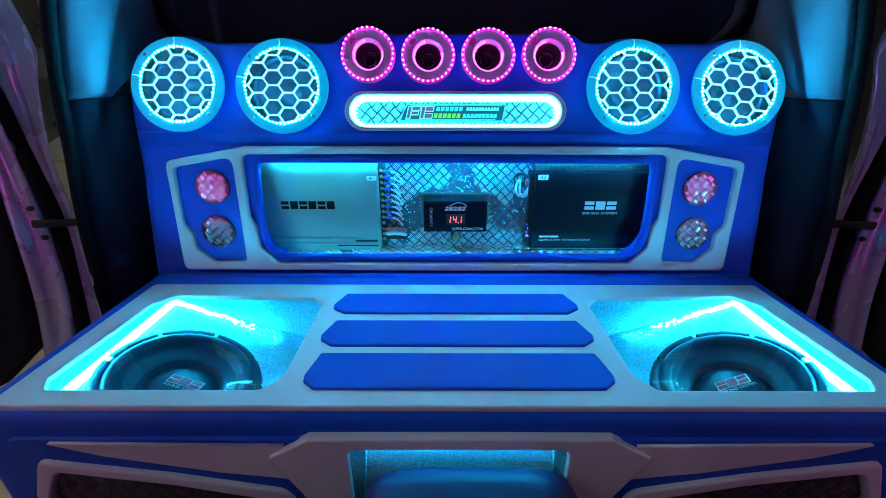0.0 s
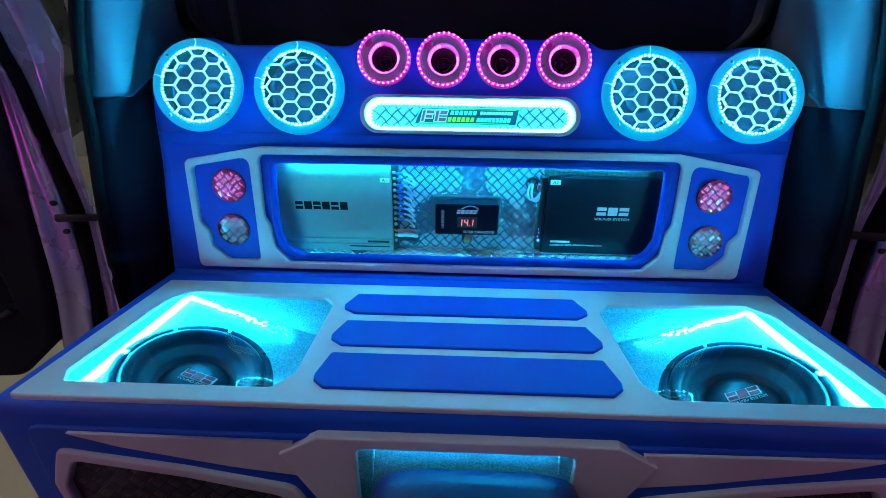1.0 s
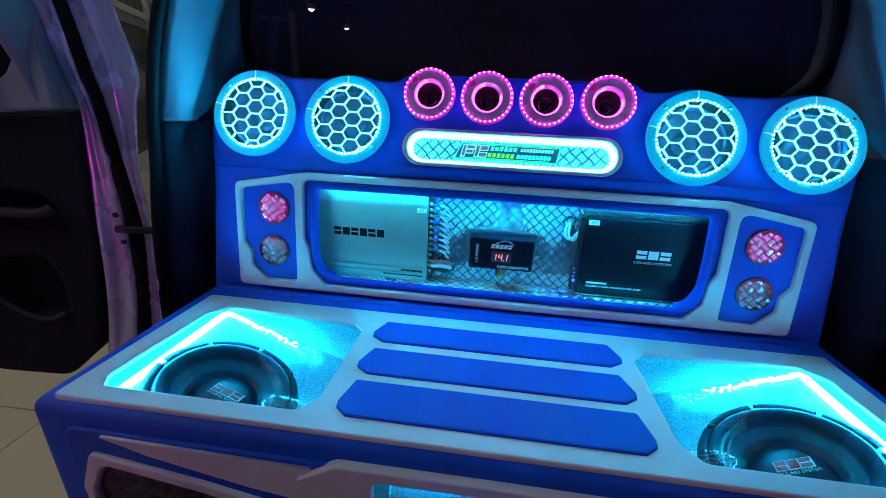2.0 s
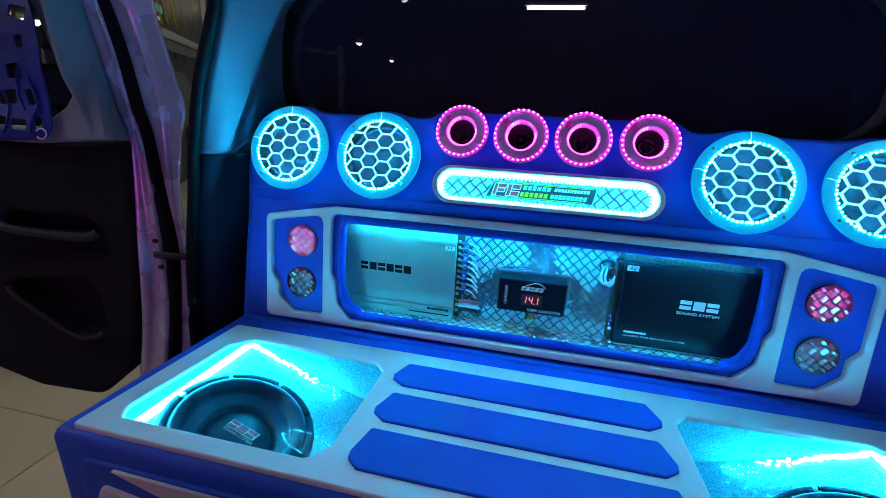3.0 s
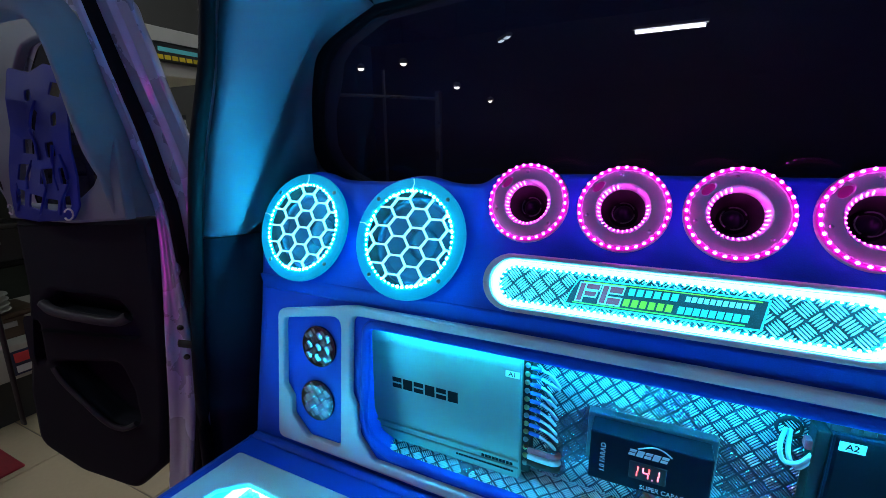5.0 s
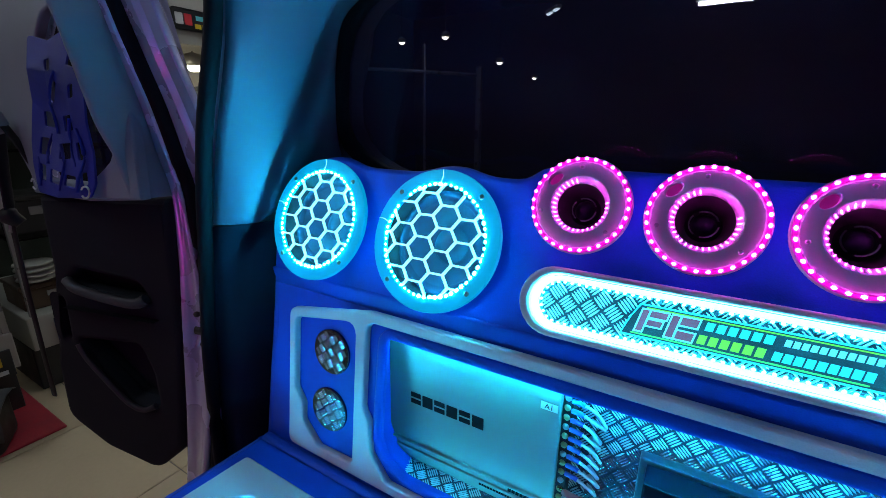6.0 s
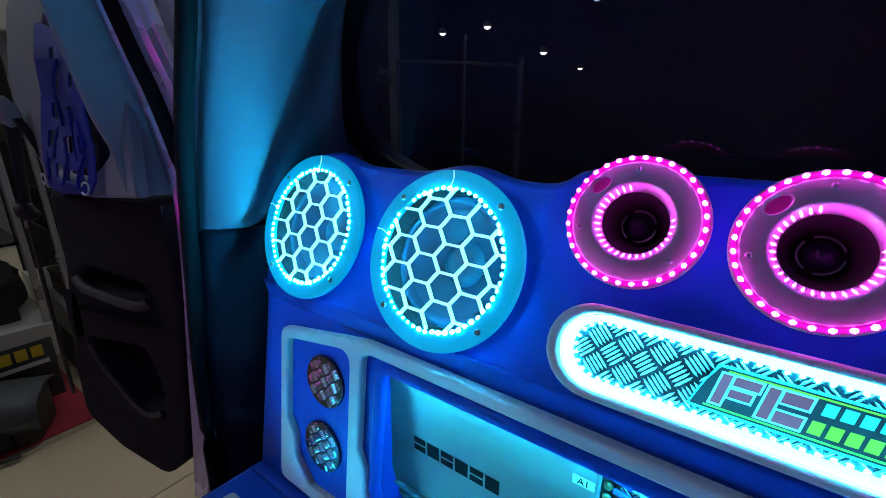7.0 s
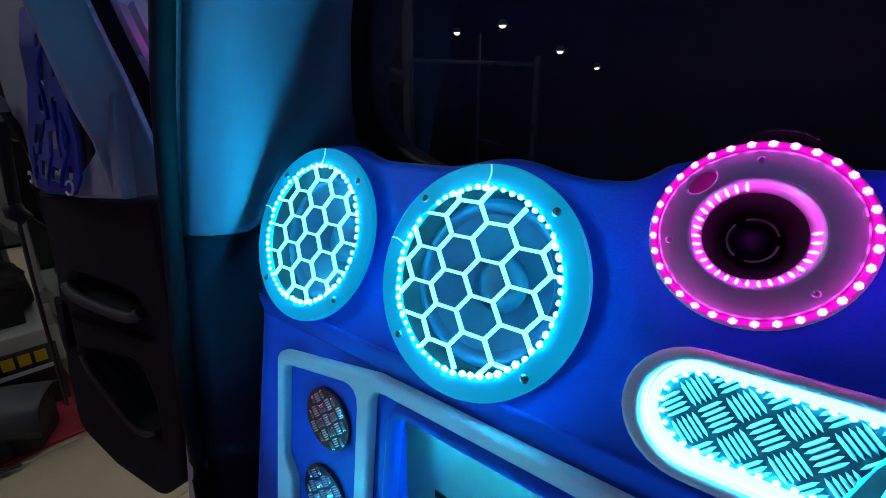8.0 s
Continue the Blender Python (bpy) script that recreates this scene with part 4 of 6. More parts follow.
def grille_bars(ox=0.0, oz=0.0, turn=0.0, side=0.0178, radius=0.0692, width=0.0013, y0=-0.0022, y1=-0.0054):
    """A honeycomb of flat bars inside a circle."""
    bm = bmesh.new()
    seen = set()
    ct, st = math.cos(radians(turn)), math.sin(radians(turn))
    for i in range(-6, 7):
        for j in range(-7, 8):
            cx, cz = 1.5 * side * i, math.sqrt(3) * side * (j + 0.5 * (i % 2))
            flat = [Vector(((cx + side * math.cos(math.pi / 3 * k)) * 1.06, (cz + side * math.sin(math.pi / 3 * k)) * 0.885)) for k in range(6)]
            pts = [Vector((ox + p.x * ct + p.y * st, oz - p.x * st + p.y * ct)) for p in flat]
            for k in range(6):
                a, b = pts[k], pts[(k + 1) % 6]
                key = (round((a.x + b.x) * 5000), round((a.y + b.y) * 5000))
                if key in seen:
                    continue
                seen.add(key)
                if a.length > b.length:
                    a, b = b, a
                if a.length >= radius:
                    continue
                if b.length > radius:
                    d = b - a
                    q, p, c = d.dot(d), 2 * a.dot(d), a.dot(a) - radius ** 2
                    b = a + d * ((-p + math.sqrt(max(0, p * p - 4 * q * c))) / (2 * q))
                d = (b - a)
                if d.length < 0.004 or (a.length > radius * 0.90 and abs(d.normalized().dot(a.normalized())) < 0.6):
                    continue
                s = Vector((-d.y, d.x)).normalized() * width
                e = d.normalized() * width * 0.5
                quad = [a - e - s, b + e - s, b + e + s, a - e + s]
                lo, hi = [bm.verts.new((p.x, y0, p.y)) for p in quad], [bm.verts.new((p.x, y1, p.y)) for p in quad]
                bm.faces.new(hi)
                for n in range(4):
                    bm.faces.new((lo[n], lo[(n + 1) % 4], hi[(n + 1) % 4], hi[n]))
    return bm


def build_mid(m, turn=0.0, gap=0, honeycomb=(0.0, 0.0, 0.0)):
    t = thing("midrange_speaker", m, "round midrange speaker with a cyan edge-lit acrylic ring and honeycomb grille", "speaker", "midrange speakers")
    part("spacer", turned([(0.0770, 0.0125), (0.0770, 0.0), (0.0695, 0.0), (0.0695, 0.0125)], 64), BLUE, t, "blue leatherette spacer ring")
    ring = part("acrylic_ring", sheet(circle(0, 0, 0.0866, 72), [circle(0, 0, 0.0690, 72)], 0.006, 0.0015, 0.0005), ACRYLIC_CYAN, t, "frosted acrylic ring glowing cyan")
    for k in range(4):
        a = radians(47 + 90 * k + turn)
        screw(ring, 0.0785 * math.cos(a), 0.0785 * math.sin(a), -0.0068)
    part("grille", grille_bars(*honeycomb), GRILLE_CYAN, t, "honeycomb acrylic grille, LED light on it put in as pale cyan glow")
    part("basket", turned([(0.0693, -0.001), (0.0693, 0.018), (0.066, 0.020), (0.066, 0.024)], 64), MATT_BLACK, t)
    part("surround", turned([(0.0665, 0.021), (0.064, 0.017), (0.060, 0.0155), (0.056, 0.017), (0.0535, 0.021)], 56), SURROUND, t)
    part("cone", turned([(0.0545, 0.021), (0.047, 0.026), (0.036, 0.034), (0.024, 0.043)], 56), MID_CONE, t)
    part("dust_cap", turned([(0.0245, 0.043), (0.020, 0.038), (0.012, 0.0345), (0, 0.0335)], 40), MID_CONE, t)
    poses, rng = [], random.Random(int(turn) + 40)
    for k in range(58):
        a = 2 * math.pi * k / 58
        if gap and 22 <= k <= 23:
            continue
        r, k = 0.0684 + rng.uniform(-0.0006, 0.0006), rng.choice((0.8, 0.95, 1.1, 1.25))
        poses.append(Matrix.Translation((r * math.cos(a), -0.0062 + rng.uniform(-0.0009, 0.0005), r * math.sin(a))) @ Matrix.Rotation(-a + math.pi / 2, 4, "Y") @ Matrix.Diagonal((k, 1, k, 1)))
    for a, r0, r1 in ((radians(92), 0.0705, 0.0855), (radians(168), 0.0705, 0.0855)):
        wire = [(r * math.cos(a + 0.012 * math.sin(r * 300)), -0.0070, r * math.sin(a + 0.012 * math.sin(r * 300))) for r in np.linspace(r0, r1, 7)]
        part("lead_wire", tube(wire, 0.0005, 6), GRILLE_CYAN, t, "thin lead wire, LED light on it put in as glow")
    beads("led", LED_MESH, poses, t)
    return t


HONEYCOMBS = [(0.0010, -0.0140, 0.0), (0.0115, 0.0022, 0.0), (-0.0073, -0.0103, 0.0), (-0.0121, 0.0045, 4.8)]
for i, (x, z) in enumerate(MIDS):
    build_mid(UPPER @ Matrix.Translation((x, -0.0125, z)), (0, 0, 0, -8)[i], i == 1, HONEYCOMBS[i])


# ---------------------------------------------------------------- tweeters
def build_tweeter(m, turn=0.0):
    t = thing("bullet_tweeter", m, "round aluminium tweeter ringed by pink lights", "tweeter", "tweeters")
    tang, rad = Vector((0.66, 0.75)), Vector((-0.75, 0.66))
    notch = [rad * 0.0385 + tang * 0.0082 * math.cos(2 * math.pi * k / 20) + rad * 0.0046 * math.sin(2 * math.pi * k / 20) for k in range(20)]
    face = part("face_ring", sheet(circle(0, 0, 0.0464, 64), [circle(0, 0, 0.0300, 48), notch], 0.006, 0.0015, 0.0005), TWEETER_METAL, t, "brushed aluminium ring")
    part("cable_hole", sheet(shrunk(notch, -0.001), [], 0.001, 0.0, 0.0012), PINK_DIM, face, "oval hole, pink light put into its floor")
    # added pale ring: stands for the crescent of light on the panel below
    part("spacer", turned([(0.0518, 0.0), (0.0518, -0.0020), (0.0490, -0.0022), (0.0490, 0.0)], 64), WHITE, t, "pale ring added for the light crescent under the tweeter")
    for a in (95, 195, 320):
        screw(face, 0.040 * math.cos(radians(a + turn)), 0.040 * math.sin(radians(a + turn)), -0.0067, 0.0022)
    part("outer_ring", sheet(circle(0, 0, 0.0502, 64), [circle(0, 0, 0.0463, 64)], 0.0072, 0.0012), PINK_GLOW, t, "acrylic rim with the lights' pink halo put in as glow")
    part("horn", turned([(0.0302, -0.0062), (0.0296, -0.0060), (0.0245, 0.0035), (0.0242, 0.006)], 56), CHROME, t, "polished horn lip")
    part("throat", turned([(0.0243, 0.003), (0.022, 0.016), (0.0165, 0.028), (0.016, 0.034), (0, 0.034)], 48), MATT_BLACK, t, "black horn throat")
    part("bullet", turned([(0, 0.012), (0.004, 0.014), (0.009, 0.022), (0.0115, 0.031)], 32), GLOSS_BLACK, t, "black phase plug")
    for k in range(3):
        arc = [(0.0126 * math.cos(a), 0.0215, 0.0126 * math.sin(a)) for a in np.linspace(2.1 * k + 0.35, 2.1 * k + 2.0, 10)]
        part("bullet_ring", tube(arc, 0.0008, 6), SCREW, t, "bright ring on the phase plug")
    beads("led", PINK_MESH, [Matrix.Translation((0.0482 * math.cos(a), -0.0088, 0.0482 * math.sin(a))) @ Matrix.Rotation(-a + math.pi / 2, 4, "Y") for a in (2 * math.pi * k / 32 for k in range(32))], t)
    # glowing bars put in for reflections of the lights in the horn lip
    beads("led", HORN_GLINT, [Matrix.Translation((0.0268 * math.cos(a), -0.0016, 0.0268 * math.sin(a))) @ Matrix.Rotation(-a + math.pi / 2, 4, "Y") @ Matrix.Rotation(radians(61.8), 4, "X") for a in (2 * math.pi * k / 34 for k in range(34)) if not 0.35 < (a + radians(turn)) % 6.283 < 1.75], t)
    return t


tw = build_tweeter(UPPER @ Matrix.Translation((TWEETERS[0][0], 0, TWEETERS[0][1])))
for x, z in TWEETERS[1:]:
    copy_thing(tw, UPPER @ Matrix.Translation((x, 0, z)))


# ---------------------------------------------------------------- illuminated badge
def build_badge():
    t = thing("light_badge", UPPER @ Matrix.Translation((0.0, 0, 0.0430)), "glowing cyan badge with a tread-plate back and printed sign", "illuminated sign")
    part("frame", sheet(capsule(0, 0, 0.2115, 0.0368), [capsule(0, 0, 0.2020, 0.0305)], 0.006, 0.0025), WHITE, t, "pale grey frame")
    # LED light falling on the well wall is put in as emission
    part("well_wall", sheet(capsule(0, 0, 0.2030, 0.0325), [capsule(0, 0, 0.2003, 0.0298)], 0.018, 0.0, -0.018), BADGE_GLOW, t, "cyan rim wall, LED light on it put in as glow")
    plate = part("back_plate", sheet(capsule(0, 0, 0.204, 0.033), [], 0.003, 0.0, -0.017), GRILLE_DARK, t, "bright tread plate")
    tagged(part("tread", tread_bars(lambda x, z: abs(z) < 0.0235 and abs(x) < 0.189, 0.19, 0.03, 0.0138, 0.0165), BAR, plate), kind="stuff")
    part("led_strip", sheet(capsule(0, 0, 0.1995, 0.0290), [capsule(0, 0, 0.1938, 0.0233)], 0.002, 0.0, -0.012), BADGE_GLOW, t, "glowing cyan strip")
    path, out = capsule(0, 0, 0.192, 0.0222, 10), []
    for i, p in enumerate(path):
        q = path[(i + 1) % len(path)]
        n = max(1, int((q - p).length / 0.0075))
        out += [p.lerp(q, k / n) for k in range(n)]
    beads("led", SMALL_LED, [Matrix.Translation((p.x, 0.0125, p.y)) for p in out], t)
    # printed acrylic sign in the middle
    sign = part("sign", sheet([(-0.106, -0.0155), (0.090, -0.0155), (0.096, 0.0145), (-0.092, 0.0145), (-0.104, -0.006)], [], 0.002, 0.0005, -0.010), SHOP_DARK, t, "dark printed sign")
    part("sign_edge", sheet([(-0.108, -0.0172), (0.0915, -0.0172), (0.098, 0.0162), (-0.0935, 0.0162)], [[(-0.106, -0.0155), (0.090, -0.0155), (0.096, 0.0145), (-0.092, 0.0145), (-0.104, -0.006)]], 0.0025, 0.0, -0.010), PRINT_CYAN, sign)
    def strokes(name, boxes, mat, grow=0.0, y=0.0079):
        bm = bmesh.new()
        for x0, x1, z0, z1 in boxes:
            vs = [bm.verts.new((x + 0.22 * z, y, z)) for x, z in ((x0 - grow, z0 - grow), (x1 + grow, z0 - grow), (x1 + grow, z1 + grow), (x0 - grow, z1 + grow))]
            bm.faces.new(vs)
        part(name, bm, mat, sign)
    mark = [(-0.092, -0.0865, -0.0105, 0.0105), (-0.0845, -0.070, 0.0045, 0.0105), (-0.0845, -0.072, -0.004, 0.0015), (-0.066, -0.060, -0.0105, 0.0105), (-0.058, -0.044, 0.003, 0.0105), (-0.058, -0.044, -0.0105, -0.003)]
    strokes("mark_edge", mark, PRINT_WHITE, 0.0016, 0.0078)
    strokes("mark", mark, PRINT_RED, 0.0, 0.0075)
    strokes("line", [(-0.038 + i * 0.0088, -0.0315 + i * 0.0088, 0.0025, 0.0105) for i in range(6)], PRINT_CYAN)
    strokes("line", [(-0.040 + i * 0.0088, -0.0335 + i * 0.0088, -0.0105, -0.002) for i in range(6)], PRINT_YELLOW)
    strokes("line", [(0.020 + i * 0.0058, 0.0245 + i * 0.0058, 0.0035, 0.0095) for i in range(11)], PRINT_WHITE)
    strokes("line", [(0.016 + i * 0.0074, 0.022 + i * 0.0074, -0.0105, -0.0025) for i in range(9)], PRINT_CYAN)
    strokes("line", [(-0.095, 0.08, -0.0142, -0.0128)], PRINT_GREEN)
    strokes("line", [(-0.09, 0.088, 0.0122, 0.0134)], PRINT_YELLOW)
    cover = part("cover", sheet(capsule(0, 0, 0.2020, 0.0305), [], 0.002, 0.0005, 0.001), CLEAR, t, "clear acrylic cover")
    cover.visible_shadow = False


build_badge()


# ---------------------------------------------------------------- amplifiers in the niche
def build_silver_amp():
    t = thing("amplifier", INSIDE, "silver car amplifier mounted on tread plate in the niche", "amplifier")
    x0, x1, z0, z1, y = -0.425, -0.158, 0.026, 0.227, 0.028
    part("body", box(bmesh.new(), (x0, y, z0 + 0.004), (x1, 0.052, z1), 0.003), SILVER, t, "silver anodised housing")
    part("upper_rail", box(bmesh.new(), (x0 + 0.001, y - 0.0012, 0.2020), (x1 - 0.001, y + 0.002, 0.2265), 0.0006), SILVER, t)
    part("lower_rail", box(bmesh.new(), (x0 + 0.001, y - 0.003, 0.033), (x1 - 0.001, y + 0.002, 0.0500), 0.0015), SILVER, t)
    part("ridge", box(bmesh.new(), (x0 + 0.001, y - 0.0045, 0.0595), (x1 - 0.001, y + 0.002, 0.0620), 0.001), SILVER, t)
    part("foot_rail", box(bmesh.new(), (x0, 0.034, 0.016), (x1 - 0.004, 0.066, 0.030), 0.002), SILVER, t)
    lettering_blocks("mark", 6, 0.116, 0.0175, Matrix.Translation((-0.308, y - 0.0001, 0.1365)), PRINT_DARK, t)
    lettering_blocks("line", 9, 0.048, 0.0045, Matrix.Translation((-0.190, y - 0.0032, 0.0560)), PRINT_DARK, t, notch=False)
    lettering_blocks("line", 22, 0.09, 0.0028, Matrix.Translation((-0.210, y - 0.0032, 0.0445)), PRINT_DARK, t, notch=False)
    tag = part("tag", box(bmesh.new(), (-0.181, y - 0.0009, 0.1905), (-0.161, y + 0.001, 0.2000)), PRINT_WHITE, t, "small white tag")
    writing("tag_text", "A1", 0.0095, at_face(-0.171, y - 0.0012, 0.1952), PRINT_DARK, t)
    strip = part("terminal_strip", box(bmesh.new(), (x1, y + 0.008, 0.040), (x1 + 0.012, 0.064, 0.2260), 0.001), MATT_BLACK, t, "black terminal strip")
    for k in range(13):
        z = 0.056 + k * 0.0128
        part("terminal", turned([(0, y + 0.0055), (0.0033, y + 0.0055), (0.0040, y + 0.008), (0.0040, y + 0.012)], 10, x1 + 0.006, z), BRASS if k % 3 else ALU, strip)
    return t


def build_black_amp():
    t = thing("amplifier", INSIDE, "gloss black car amplifier mounted on tread plate in the niche", "amplifier")
    x0, x1, z0, z1, y = 0.168, 0.44, 0.020, 0.210, 0.028
    part("body", box(bmesh.new(), (x0, y, z0 + 0.012), (x1, 0.066, z1), 0.004), GLOSS_BLACK, t, "gloss black housing")
    rail = part("upper_rail", box(bmesh.new(), (x0 - 0.004, y + 0.004, z1), (x1, 0.066, 0.2240), 0.0015), MATT_BLACK, t)
    for k in range(24):
        part("vent", box(bmesh.new(), (x0 + 0.012 + k * 0.0098, y + 0.0032, 0.2130), (x0 + 0.0175 + k * 0.0098, y + 0.006, 0.2200)), GRILLE_DARK, rail)
    part("lower_rail", box(bmesh.new(), (x0, y - 0.003, 0.020), (x1, 0.06, 0.0330), 0.002), GLOSS_BLACK, t)
    part("ridge", box(bmesh.new(), (x0, y - 0.0025, 0.0360), (x1, y + 0.002, 0.0380), 0.0008), ALU, t)
    lettering_blocks("mark", 3, 0.070, 0.0180, Matrix.Translation((0.311, y - 0.0001, 0.1370)), PRINT_WHITE, t, gap=0.14)
    writing("mark_line", "SOUND SYSTEM", 0.0075, at_face(0.310, y - 0.0004, 0.1195), PRINT_WHITE, t, 0.074)
    lettering_blocks("line", 9, 0.042, 0.0042, Matrix.Translation((0.208, y - 0.0001, 0.0655)), PRINT_WHITE, t, notch=False)
    writing("class_line", "CLASS D CAR POWERAMPLIFIER", 0.0052, at_face(0.243, y - 0.0004, 0.0575), PRINT_WHITE, t, 0.114)
    part("tag", box(bmesh.new(), (0.172, y - 0.0009, 0.1925), (0.193, y + 0.001, 0.2030)), PRINT_WHITE, t, "small white tag")
    writing("tag_text", "A2", 0.0095, at_face(0.1825, y - 0.0012, 0.1978), PRINT_DARK, t)
    end = part("terminal_block", box(bmesh.new(), (x0 - 0.012, y + 0.008, 0.040), (x0, 0.06, 0.2050), 0.0015), MATT_BLACK, t, "black terminal end")
    for k in range(4):
        bm = bmesh.new()
        bmesh.ops.create_icosphere(bm, subdivisions=1, radius=0.0013 if k else 0.0034, matrix=Matrix.Translation((x0 - 0.007 - 0.002 * (k % 2), y + 0.007, 0.064 + k * 0.009)))
        part("indicator", bm, LED_BLUE, end, "glowing blue indicator", True)
    part("fuse", box(bmesh.new(), (x0 - 0.018, y + 0.012, 0.176), (x0 - 0.001, y + 0.024, 0.188), 0.002), PRINT_RED, end, "red cable lug")
    return t


def build_capacitor():
    t = thing("capacitor", INSIDE, "black super capacitor with red digital voltmeter", "capacitor")
    x0, x1, z0, z1, y = -0.065, 0.0695, 0.080, 0.149, 0.018
    part("body", box(bmesh.new(), (x0, y, z0), (x1, 0.058, z1), 0.002), GLOSS_BLACK, t, "black box")
    part("clear_base", box(bmesh.new(), (x0 - 0.007, 0.050, z0 + 0.004), (x1 + 0.007, 0.066, z1 + 0.005), 0.002), PLATE, t, "bright mounting bracket")
    writing("farad", "1.0 FARAD", 0.0085, Matrix.Translation((-0.0485, y - 0.0004, 0.1145)) @ Matrix.Rotation(radians(-90), 4, "Y") @ FACE, PRINT_WHITE, t, 0.040)
    writing("name_line", "SUPER CAPACITOR", 0.0085, at_face(0.0290, y - 0.0004, 0.0870), PRINT_WHITE, t, 0.066)
    lettering_blocks("mark", 5, 0.044, 0.0085, Matrix.Translation((0.0030, y - 0.0001, 0.1330)), PRINT_WHITE, t, 0.3)
    part("mark_arc", tube(spline([(-0.010, y - 0.0004, 0.1390), (0.006, y - 0.0004, 0.1460), (0.018, y - 0.0004, 0.1445), (0.027, y - 0.0004, 0.138)], 4), 0.0008, 6), PRINT_WHITE, t)
    part("display", box(bmesh.new(), (-0.0175, y - 0.0015, 0.0975), (0.0235, y + 0.002, 0.1210), 0.001), MATT_BLACK, t, "dark display window")
    segs = {"1": "bc", "4": "fgbc"}
    place = {"a": (0, 1, 1), "b": (1, 0.5, 0), "c": (1, -0.5, 0), "d": (0, -1, 1), "e": (-1, -0.5, 0), "f": (-1, 0.5, 0), "g": (0, 0, 1)}
    bm = bmesh.new()
    for i, (ch, dx) in enumerate((("1", -0.0115), ("4", 0.0010), ("1", 0.0120))):
        for sg in segs[ch]:
            px, pz, flat = place[sg]
            cx, cz = dx + px * 0.0033 + 0.12 * pz * 0.007, 0.1092 + pz * 0.0072
            hx, hz = (0.0027, 0.0008) if flat else (0.0008, 0.0031)
            box(bm, (cx - hx, y - 0.0022, cz - hz), (cx + hx, y - 0.0014, cz + hz))
    box(bm, (0.0078, y - 0.0022, 0.1012), (0.0094, y - 0.0014, 0.1028))
    part("digits", bm, DIGIT_RED, t, "glowing red figures 14.1")
    part("terminal", tube([(0.004, 0.030, 0.080), (0.004, 0.028, 0.066), (0.004, 0.032, 0.055)], [0.009, 0.010, 0.004], 10), BRASS, t, "brass cable terminals")
    for s in (-1, 1):
        part("lead", tube(spline([(0.004 + s * 0.005, 0.026, 0.078), (0.004 + s * 0.009, 0.024, 0.068), (0.004 + s * 0.004, 0.034, 0.055), (0.004, 0.05, 0.046)], 4), 0.0028, 8), WIRE_RED if s > 0 else MATT_BLACK, t)
    return t


build_silver_amp()
build_black_amp()
build_capacitor()


def build_cables():
    rng = random.Random(11)
    t = thing("speaker_cables", INSIDE, "white and blue speaker cables looping from the silver amplifier", "cables")
    for k in range(9):
        z = 0.106 + k * 0.0126
        r = 0.013 + rng.random() * 0.010
        pts = [(-0.147, 0.036, z), (-0.134, 0.032, z + 0.002), (-0.128 + r * 0.4, 0.032, z - 0.004), (-0.121 + r * 0.5, 0.044, z - 0.016 - rng.random() * 0.01), (-0.128, 0.062, z - 0.022)]
        part("cable", tube(spline(pts, 5), 0.0019, 8), WIRE_WHITE, t)
        part("sleeve", tube([(-0.147, 0.036, z), (-0.136, 0.033, z + 0.0015), (-0.132, 0.032, z + 0.001)], 0.0029, 8), WIRE_BLUE, t, "blue cable sleeve")
    p = thing("power_cables", INSIDE, "red and black power cables at the amplifier terminals", "cables")
    for k, mat in enumerate((WIRE_RED, WIRE_WHITE, MATT_BLACK)):
        z = 0.078 - k * 0.010
        part("cable", tube(spline([(-0.147, 0.036, z), (-0.13, 0.030, z + 0.004), (-0.112, 0.034, z + 0.001), (-0.108, 0.05, z - 0.008), (-0.115, 0.064, z - 0.012)], 5), 0.0042, 8), mat, p)
    g = thing("cable_grommet", INSIDE, "cable hole and white cable beside the black amplifier", "cable hole")
    part("ring", turned([(0.0135, 0.0685), (0.0135, 0.064), (0.0105, 0.063), (0.0105, 0.0685)], 24, 0.141, 0.184), MATT_BLACK, g, "black rubber grommet")
    part("hole", turned([(0, 0.0672), (0.0108, 0.0669)], 24, 0.141, 0.184), MATT_BLACK, g)
    part("cable", tube(spline([(0.139, 0.066, 0.182), (0.131, 0.048, 0.170), (0.135, 0.042, 0.156), (0.147, 0.040, 0.158), (0.157, 0.040, 0.172)], 6), 0.0025, 8), WIRE_WHITE, g)
    part("second_cable", tube(spline([(0.143, 0.066, 0.182), (0.139, 0.046, 0.163), (0.148, 0.042, 0.151), (0.157, 0.040, 0.165)], 6), 0.0025, 8), WIRE_WHITE, g)


build_cables()


# ---------------------------------------------------------------- the console box
TOPM = pose(0, 0, 1.0, -90)
GLASS_CUT = rounded([(-0.579, 0.430), (-0.592, 0.452), (-0.566, 0.650), (-0.533, 0.680), (-0.268, 0.673), (-0.247, 0.650), (-0.255, 0.460), (-0.278, 0.430)], [0.004, 0.008, 0.012, 0.014, 0.012, 0.012, 0.02, 0.016], 4)
WELL = rounded([(-0.612, 0.424), (-0.600, 0.690), (-0.575, 0.712), (-0.240, 0.712), (-0.232, 0.424)], [0.004, 0.02, 0.02, 0.004, 0.004], 3)
TILT_X = -0.35
SUB_AT = Vector((-0.447, 0.515, 0.953))


def flip(poly):
    return [Vector((-p.x, p.y)) for p in reversed(poly)]


def board_z(x, lift=0.0):
    """The sloping board that carries a subwoofer, for the west side."""
    return 0.937 + TILT_X * (x - SUB_AT.x) + lift


WELL_LED_GLINT = bead_mesh("led", 0.0062, 0.0040, 0.0056, LED_STRIP)


